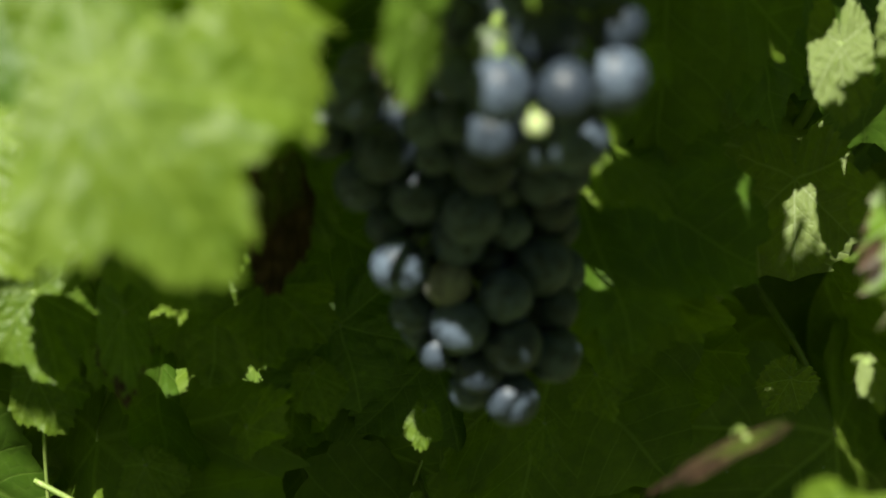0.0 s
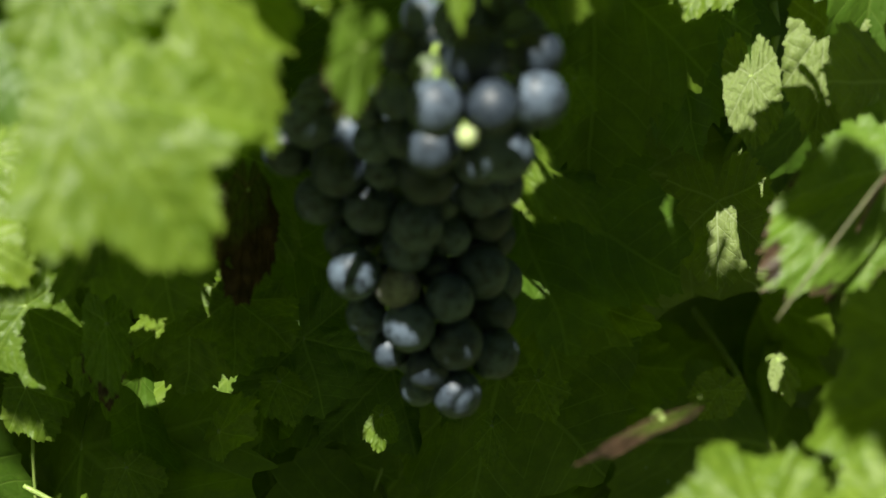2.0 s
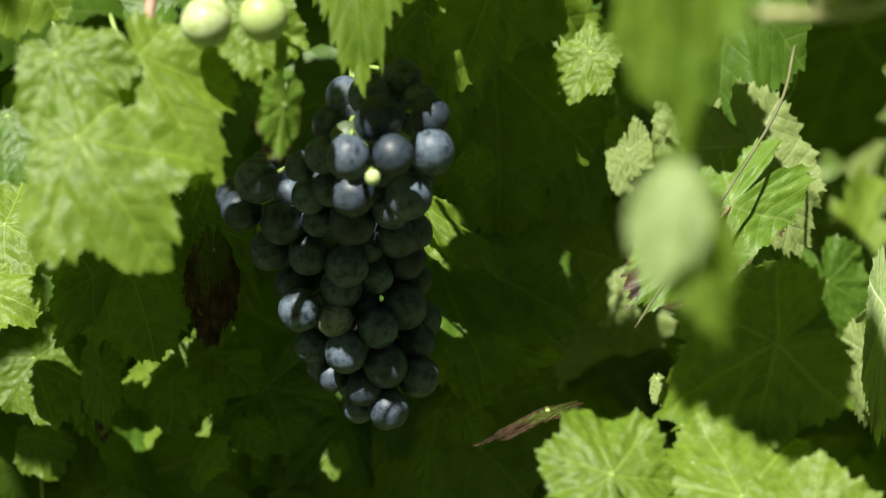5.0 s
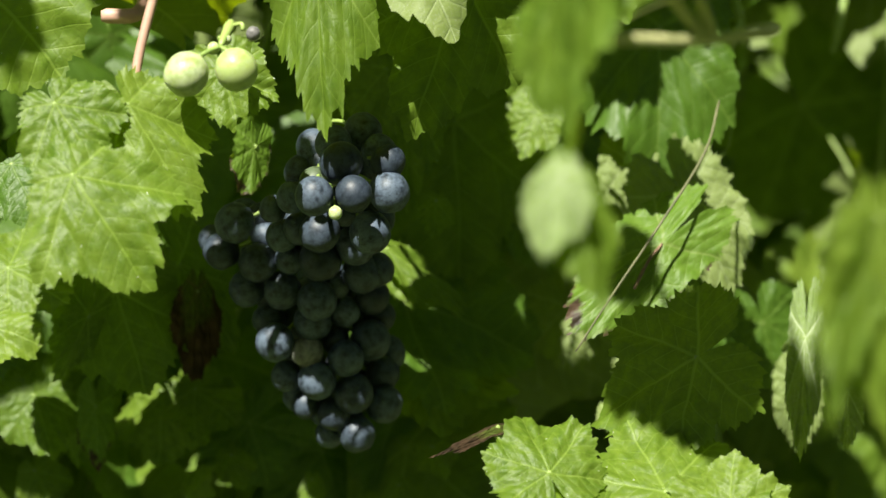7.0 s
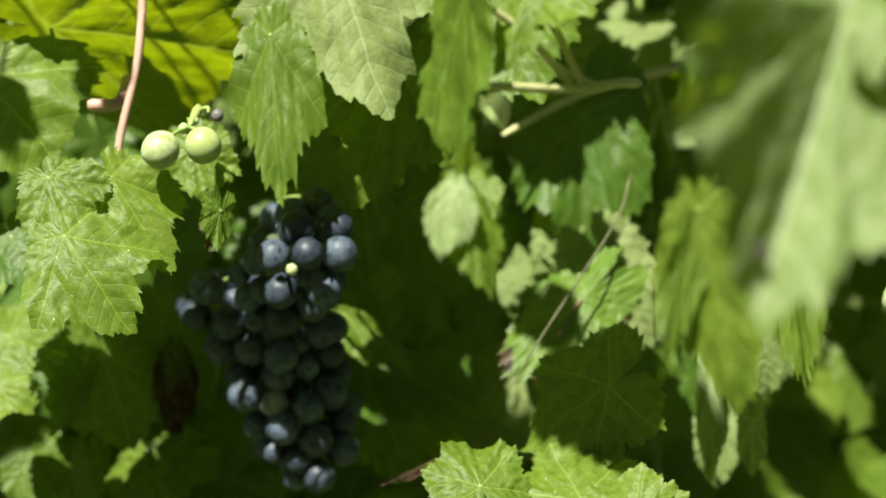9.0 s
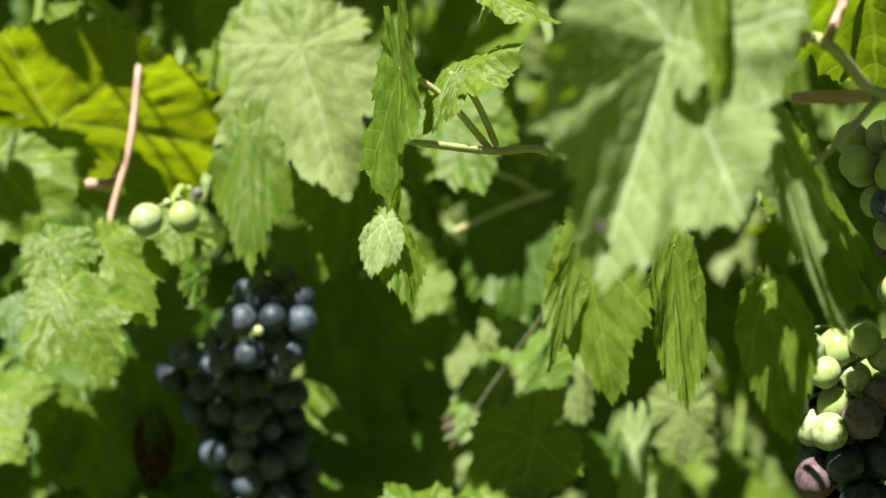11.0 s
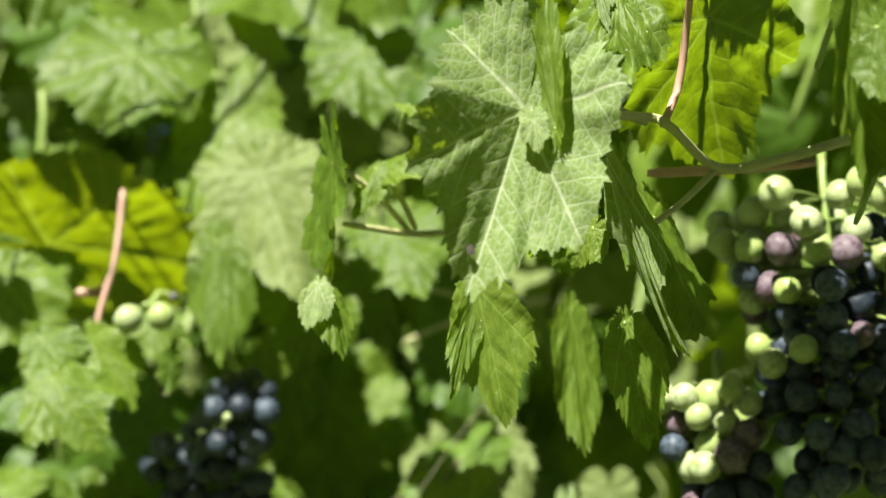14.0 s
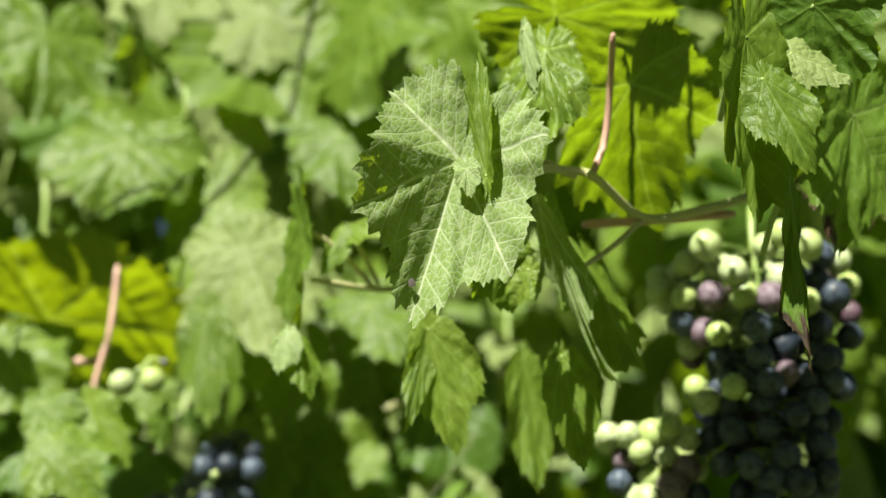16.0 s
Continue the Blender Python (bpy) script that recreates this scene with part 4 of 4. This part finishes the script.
leaf(near_shoot, (0.0780, -0.2920, 1.1219), (0.0680, -0.2960, 1.1014), face=(-0.3, -0.8, 0.5), look_of='fresh', width=0.45, fold=0.4, curl=0.3, base=0.40)
leaf(near_shoot, (0.0917, -0.3000, 1.1475), (0.1162, -0.3020, 1.1426), face=(-0.1, -0.6, 0.8), look_of='fresh', width=0.5, fold=0.4, curl=0.4, wave=0.14, base=0.50)
leaf(near_shoot, (0.2202, -0.5000, 1.1144), (0.2224, -0.4820, 1.0456), face=(0.35, -0.85, -0.4), look_of='upper', width=0.36, fold=-0.35, other=-0.1, curl=-0.05, wave=0.1, base=0.50)
leaf(near_shoot, (0.2232, -0.5050, 1.0953), (0.2367, -0.5080, 1.0611), face=(-0.2, -0.85, 0.45), look_of='upper', width=0.5, fold=0.2, curl=0.2, base=0.4)
leaf(near_shoot, (0.2387, -0.4700, 1.0686), (0.2420, -0.4620, 0.9984), face=(0.6, -0.75, -0.2), look_of='burnt', width=0.13, fold=0.4, curl=0.15, lobed=0.5, wave=0.12, base=0.20)
leaf(near_shoot, (0.2827, -0.4200, 1.1192), (0.2699, -0.4120, 1.0558), face=(0.3, -0.75, -0.55), look_of='burnt', width=0.55, fold=-0.15, curl=0.1, lobed=0.7, base=0.60)
leaf(near_shoot, (0.2544, -0.4750, 1.1400), (0.2752, -0.4800, 1.1102), face=(0.2, 0.5, 0.8), look_of='deep', width=0.9, fold=0.1, curl=0.2)
leaf(near_shoot, (0.2405, -0.4850, 1.1150), (0.2607, -0.4900, 1.1021), face=(-0.2, -0.7, 0.7), look_of='under', width=0.8, fold=0.2, curl=0.3)
leaf(near_shoot, (0.0595, -0.3000, 1.1215), (0.0605, -0.3060, 1.0603), stalk=(0.0927, -0.2800, 1.0974), face=(-0.97, -0.25, 0.05), look_of='upper', width=0.5, fold=-0.08, curl=-0.1, wave=0.08, lobed=0.8, stem='pale', base=0.8)
leaf(near_shoot, (0.0552, -0.3120, 1.0647), (0.0648, -0.3180, 1.0337), face=(0.4, -0.85, 0.3), look_of='fresh', width=0.42, fold=0.3, curl=0.2, lobed=0.4, base=0.4)
leaf(near_shoot, (0.0530, -0.3160, 1.0648), (0.0472, -0.3200, 1.0435), face=(-0.4, -0.9, 0.2), look_of='downy', width=0.5, fold=0.3, curl=0.2, lobed=0.4, base=0.4)
leaf(near_shoot, (0.1386, -0.4000, 1.0660), (0.1432, -0.3900, 1.0496), face=(-0.1, -0.85, 0.5), look_of='fresh', width=1.0, fold=0.1, curl=0.2)
cane(near_shoot, [(0.1334, -0.4550, 1.0847), (0.1718, -0.4000, 1.1050), (0.1808, -0.4000, 1.1006), (0.2041, -0.3700, 1.0959), (0.2334, -0.3600, 1.1032), (0.2745, -0.3500, 1.1172), (0.3388, -0.3300, 1.1328)], 0.0016, 0.0022, 'pale')
cane(near_shoot, [(0.1773, -0.4000, 1.1012), (0.1843, -0.4000, 1.1181), (0.1867, -0.4100, 1.1388), (0.1857, -0.4300, 1.1517)], 0.0016, 0.0013, 'pink', 'side_cane')
cane(near_shoot, [(0.2041, -0.3700, 1.0959), (0.1868, -0.3800, 1.0785), (0.1661, -0.3950, 1.0613)], 0.0014, 0.001, 'pale', 'side_cane')
cane(near_shoot, [(0.1791, -0.3600, 1.0969), (0.2084, -0.3600, 1.0984), (0.2480, -0.3500, 1.1048)], 0.002, 0.002, 'pink', 'side_cane')
cane(near_shoot, [(0.0636, -0.3000, 1.0953), (0.0927, -0.2800, 1.0970), (0.1091, -0.2700, 1.1002), (0.1182, -0.2500, 1.1031)], 0.0013, 0.0016, 'pale', 'side_cane')
cane(front_shoot, [(-0.0472, -0.0950, 1.1773), (-0.0499, -0.0970, 1.1410), (-0.0576, -0.0980, 1.1082), (-0.0593, -0.1000, 1.0897)], 0.0018, 0.0016, 'pink')
cane(front_shoot, [(-0.0713, -0.0850, 1.1237), (-0.0604, -0.0830, 1.1242), (-0.0573, -0.0750, 1.1300), (-0.0588, -0.0500, 1.1398)], 0.0026, 0.0026, 'pink', 'cut_stub')
cane(shade_shoot, [(0.1082, 0.0320, 1.1233), (0.1355, 0.0500, 1.1388), (0.1600, 0.0620, 1.1494), (0.2037, 0.0800, 1.1620)], 0.0016, 0.0024, 'pale')
cane(shade_shoot, [(0.1600, 0.0620, 1.1494), (0.1431, 0.0600, 1.1583), (0.1266, 0.0600, 1.1627)], 0.0016, 0.0014, 'pale', 'side_cane')
cane(right_shoot, [(0.2006, 0.1200, 1.1455), (0.1805, 0.1000, 1.0953), (0.1418, 0.0300, 1.0519), (0.1109, 0.0000, 1.0197)], 0.0013, 0.0009, 'green')
# ---- unripe bunch and stray green grapes ----
green_pair = thing("grape_bunch", (-0.0341, -0.0950, 1.1153), "two small unripe green grapes on a short stalk", "grapes")
pair = [berry(green_pair, -0.0406, -0.1160, 1.1015, 0.0072, 'green'), berry(green_pair, -0.0245, -0.1140, 1.1031, 0.0070, 'green')]
pair += [berry(green_pair, -0.0322, -0.1080, 1.1106, 0.0021, 'green'), berry(green_pair, -0.0280, -0.1060, 1.1137, 0.0017, 'green'), berry(green_pair, -0.0192, -0.1060, 1.1157, 0.0024, 'rosy')]
rachis(green_pair, [(-0.0266, -0.1000, 1.1200), (-0.0299, -0.1100, 1.1110)], pair)
# ---- pale sunlit leaves high on the face of the canopy ----
face_shoot = thing("vine_shoot", (0.0917, -0.0300, 1.3989), "vine shoot high in the hedge with pale sunlit leaves", "vine shoot", "shoots of the vine")
leaf(face_shoot, (0.0049, -0.0450, 1.2331), (0.0130, -0.0650, 1.1503), face=(-0.2, -0.7, 0.7), look_of='fresh', width=0.52, fold=0.15, curl=0.2, lobed=0.7)
leaf(face_shoot, (0.1033, -0.0500, 1.3654), (0.0851, -0.0700, 1.2832), face=(-0.7, -0.6, 0.4), look_of='upper', width=0.95, fold=0.15, curl=0.3)
leaf(face_shoot, (0.0354, 0.0000, 1.3903), (0.0212, -0.0200, 1.3389), face=(0.2, -0.3, 0.95), look_of='under', width=1.2, fold=0.15, curl=0.3)
leaf(face_shoot, (-0.0484, -0.0500, 1.2730), (-0.0652, -0.0700, 1.2225), face=(-0.1, -0.95, 0.2), look_of='upper', width=1.1, fold=0.15, curl=0.3)
leaf(face_shoot, (-0.0463, 0.0000, 1.3659), (-0.0470, -0.0200, 1.3156), face=(0.6, 0.2, 0.8), look_of='under', width=0.7, fold=0.15, curl=0.3)
leaf(face_shoot, (0.0818, -0.0400, 1.2815), (0.0876, -0.0600, 1.2351), face=(-0.2, -0.7, 0.7), look_of='upper', width=0.9, fold=0.15, curl=0.3)
leaf(face_shoot, (0.0203, 0.0000, 1.3201), (0.0282, -0.0200, 1.2773), face=(0.5, -0.6, 0.6), look_of='under', width=0.6, fold=0.15, curl=0.3)
leaf(face_shoot, (0.1605, 0.0000, 1.3979), (0.1712, -0.0200, 1.3334), face=(-0.7, -0.6, 0.4), look_of='fresh', width=0.9, fold=0.15, curl=0.3)
leaf(face_shoot, (-0.1041, -0.0300, 1.3593), (-0.1059, -0.0500, 1.2985), face=(0.2, -0.3, 0.95), look_of='upper', width=0.9, fold=0.15, curl=0.3)
leaf(face_shoot, (0.0963, -0.0500, 1.1659), (0.1114, -0.0700, 1.1277), face=(-0.1, -0.95, 0.2), look_of='upper', width=0.9, fold=0.15, curl=0.3)
leaf(face_shoot, (0.0868, 0.0800, 1.1116), (0.0935, 0.0700, 1.0902), face=(0.6, 0.2, 0.8), look_of='fresh', width=0.9, fold=0.15, curl=0.3)
leaf(face_shoot, (0.0323, 0.0500, 1.1167), (0.0359, 0.0400, 1.0884), face=(-0.2, -0.7, 0.7), look_of='fresh', width=0.9, fold=0.15, curl=0.3)
# ---- sunlit leaves farther back ----
back_shoot = thing("vine_shoot", (0.1689, 0.2200, 1.0509), "vine shoot behind the fruit with pale leaves in the sun", "vine shoot", "shoots of the vine")
leaf(back_shoot, (0.1184, 0.1150, 1.0123), (0.1186, 0.1050, 0.9788), face=(-0.2, -0.75, 0.6), look_of='under', width=0.75, fold=0.1, curl=0.3, lobed=0.4)
leaf(back_shoot, (0.1158, 0.0700, 1.0609), (0.1170, 0.0600, 1.0357), face=(-0.2, -0.75, 0.6), look_of='under', width=0.45, fold=0.1, curl=0.3, lobed=0.4)
leaf(back_shoot, (0.1362, 0.0600, 1.0782), (0.1330, 0.0500, 1.0412), face=(-0.2, -0.75, 0.6), look_of='under', width=0.45, fold=0.1, curl=0.3, lobed=0.4)
leaf(back_shoot, (0.1375, 0.0800, 1.0133), (0.1379, 0.0700, 0.9967), face=(-0.2, -0.75, 0.6), look_of='under', width=0.75, fold=0.1, curl=0.3, lobed=0.4)
leaf(back_shoot, (0.1334, 0.1500, 0.9346), (0.1233, 0.1400, 0.9243), face=(-0.2, -0.75, 0.6), look_of='under', width=0.75, fold=0.1, curl=0.3, lobed=0.4)
leaf(back_shoot, (0.1209, 0.0300, 0.9752), (0.1232, 0.0200, 0.9642), face=(-0.2, -0.75, 0.6), look_of='under', width=0.42, fold=0.25, curl=0.3, lobed=1.3, base=0.4)
cane(right_shoot, [(0.1611, 0.1000, 1.0628), (0.1797, 0.1000, 1.0574), (0.1917, 0.1000, 1.0480), (0.1970, 0.1000, 1.0413)], 0.0007, 0.0004, 'brown', 'tendril')
cane(right_shoot, [(0.1705, 0.1000, 1.0746), (0.1880, 0.1000, 1.0824), (0.1921, 0.1000, 1.0943)], 0.0007, 0.0004, 'green', 'tendril')
cane(right_shoot, [(0.1733, 0.1000, 1.0825), (0.1474, 0.0700, 1.0560), (0.1354, 0.0600, 1.0585)], 0.0006, 0.0004, 'brown', 'tendril')
far_shoot = thing("vine_shoot", (-0.02, 0.15, 0.95), "low vine shoot behind the bunch with small leaves catching sun", "vine shoot", "shoots of the vine")
leaf(far_shoot, (-0.0653, 0.0850, 0.9751), (-0.0683, 0.0790, 0.9451), face=(-0.3, -0.7, 0.7), look_of='fresh', width=1.00, fold=0.2, curl=0.3, base=0.6)
leaf(far_shoot, (-0.0356, 0.0900, 0.9491), (-0.0286, 0.0840, 0.9351), face=(0.1, -0.7, 0.7), look_of='fresh', width=0.80, fold=0.2, curl=0.3, base=0.6)
leaf(far_shoot, (0.0001, 0.0920, 0.9372), (-0.0011, 0.0860, 0.9252), face=(-0.1, -0.7, 0.7), look_of='fresh', width=0.60, fold=0.2, curl=0.3, base=0.6)
leaf(far_shoot, (-0.1224, 0.1000, 0.9425), (-0.1134, 0.0940, 0.9245), face=(-0.3, -0.7, 0.7), look_of='fresh', width=0.80, fold=0.2, curl=0.3, base=0.6)
leaf(far_shoot, (0.0386, 0.0920, 0.9342), (0.0372, 0.0860, 0.9202), face=(0.1, -0.7, 0.7), look_of='fresh', width=0.50, fold=0.2, curl=0.3, base=0.6)
leaf(far_shoot, (-0.0869, 0.0900, 0.9175), (-0.0789, 0.0840, 0.9015), face=(-0.1, -0.7, 0.7), look_of='fresh', width=0.80, fold=0.2, curl=0.3, base=0.6)
leaf(far_shoot, (-0.0986, 0.0750, 0.9704), (-0.1008, 0.0690, 0.9484), face=(-0.3, -0.7, 0.7), look_of='fresh', width=0.55, fold=0.2, curl=0.3, base=0.6)
leaf(far_shoot, (0.0535, 0.0900, 0.9514), (0.0595, 0.0840, 0.9394), face=(0.1, -0.7, 0.7), look_of='fresh', width=1.00, fold=0.2, curl=0.3, base=0.6)
# dark scar on the near leaf
scar_spot((0.0998, -0.4588, 1.0378), 0.0016)
# ---- unseen shoot added above the fruit to block the sun ----
blocker_shoot = thing("vine_shoot", (0.0, -0.15, 1.62), "unseen vine shoot added above the fruit, its green leaves block the sun", "vine shoot", "shoots of the vine")
cane(blocker_shoot, [(-0.31, -0.27, 1.47), (-0.20, -0.26, 1.47), (-0.08, -0.25, 1.50), (0.0, -0.15, 1.62), (0.02, 0.0, 1.72)], 0.0012, 0.0022)
leaf(blocker_shoot, (-0.139, -0.269, 1.350), (-0.139, -0.278, 1.340), face=to_sun, look_of="upper", width=0.9, fold=0.1, curl=0.1, lobed=0.6, stalk=(-0.139, -0.255, 1.475))
leaf(blocker_shoot, (-0.152, -0.267, 1.401), (-0.152, -0.289, 1.379), face=to_sun, look_of="upper", width=0.9, fold=0.1, curl=0.1, lobed=0.6, stalk=(-0.152, -0.255, 1.475))
leaf(blocker_shoot, (-0.290, -0.267, 1.419), (-0.290, -0.291, 1.393), face=to_sun, look_of="upper", width=0.9, fold=0.1, curl=0.1, lobed=0.6, stalk=(-0.290, -0.255, 1.475))
leaf(blocker_shoot, (-0.198, -0.268, 1.371), (-0.198, -0.281, 1.357), face=to_sun, look_of="upper", width=0.9, fold=0.1, curl=0.1, lobed=0.6, stalk=(-0.198, -0.255, 1.475))
leaf(blocker_shoot, (-0.109, -0.269, 1.362), (-0.109, -0.277, 1.354), face=to_sun, look_of="upper", width=0.9, fold=0.1, curl=0.1, lobed=0.6, stalk=(-0.109, -0.255, 1.475))
leaf(blocker_shoot, (0.027, -0.323, 1.311), (0.025, -0.365, 1.276), face=to_sun, look_of="upper", width=0.9, fold=0.1, curl=0.1, lobed=0.6, stalk=(0.007, -0.303, 1.371))
leaf(blocker_shoot, (0.061, -0.326, 1.345), (0.060, -0.365, 1.313), face=to_sun, look_of="upper", width=0.9, fold=0.1, curl=0.1, lobed=0.6, stalk=(0.041, -0.306, 1.405))
leaf(blocker_shoot, (-0.005, -0.294, 1.375), (-0.006, -0.311, 1.361), face=to_sun, look_of="upper", width=0.9, fold=0.1, curl=0.1, lobed=0.6, stalk=(-0.025, -0.274, 1.435))
leaf(blocker_shoot, (0.196, -0.471, 1.227), (0.195, -0.503, 1.200), face=to_sun, look_of="upper", width=0.90, fold=0.1, curl=0.1, lobed=0.6, stalk=(0.176, -0.451, 1.287))
leaf(blocker_shoot, (0.236, -0.466, 1.240), (0.235, -0.498, 1.213), face=to_sun, look_of="upper", width=0.90, fold=0.1, curl=0.1, lobed=0.6, stalk=(0.216, -0.446, 1.300))
leaf(shade_shoot, (0.0317, 0.0360, 1.0413), (0.0681, 0.0300, 1.0155), face=(0, -0.6, 0.8), look_of='fresh', width=0.32, fold=0.3, curl=0.25, lobed=0.5, base=0.4)
# two bright leaves added to stand in for sun patches on the dark leaf
leaf(shade_shoot, (0.0395, 0.0450, 1.1068), (0.0396, 0.0400, 1.0548), face=(-0.1, -0.75, 0.65), look_of='fresh', width=0.42, fold=0.15, curl=0.2, lobed=0.8, base=0.5)
leaf(shade_shoot, (0.0520, 0.0350, 1.0609), (0.0496, 0.0320, 1.0463), face=(-0.1, -0.75, 0.65), look_of='fresh', width=0.7, fold=0.15, curl=0.2, base=0.5)
# unseen leaf added to keep sun off the foliage behind the mixed bunch
leaf(blocker_shoot, (0.288, -0.008, 1.457), (0.284, -0.066, 1.387), face=to_sun, look_of="upper", width=1.0, fold=0.1, curl=0.1, lobed=0.6, stalk=(0.270, 0.010, 1.520))
cane(right_shoot, [(0.1625, 0.0000, 1.1003), (0.1520, -0.0200, 1.0790), (0.1306, -0.0380, 1.0511), (0.1112, -0.0430, 1.0244), (0.0977, -0.0440, 1.0042)], 0.0006, 0.0004, 'olive', 'side_cane')

# ---- bunch in mixed colours beside the near shoot ----
def mixed_bunch(place, height, width, seed, label, count=90, lean=0.75):
    """A bunch with green, rosy and black grapes packed in a cone, greener towards its top and one side."""
    rnd = random.Random(seed)
    top = Vector(place)
    ob = thing("grape_bunch", place, label, "grapes")
    made, spots = [], []
    while len(spots) < count:
        s = rnd.random() ** 0.8
        a = rnd.uniform(0, 2 * math.pi)
        r = width * (1.0 - 0.55 * s) * rnd.uniform(0.55, 1.0)
        q = top + Vector((r * math.cos(a), r * math.sin(a) * 0.8, -0.01 - s * height))
        size = rnd.uniform(0.0057, 0.0076)
        if all((q - p).length > 0.85 * (size + r2) for p, r2 in spots) or rnd.random() < 0.002:
            spots.append((q, size))
            green = lean - 1.35 * s - 6.0 * (q.x - top.x)
            roll = rnd.random()
            kind = "green" if roll < green else "purple" if roll < green + 0.14 else "black"
            made.append(berry(ob, q.x, q.y, q.z, size, kind))
    rachis(ob, [top + Vector((0.004, 0.01, 0.4 * width)), top, top - Vector((0, 0, height * 0.5)), top - Vector((0, 0, height))], made)
    return ob


mixed_bunch((0.276, -0.270, 1.123), 0.125, 0.052, 3, "ripening grape bunch in mixed green, purple and blue-black", 130)
mixed_bunch((0.227, -0.250, 1.043), 0.06, 0.028, 8, "small unripe grape bunch, mostly green with a purple tinge", 46, 1.0)
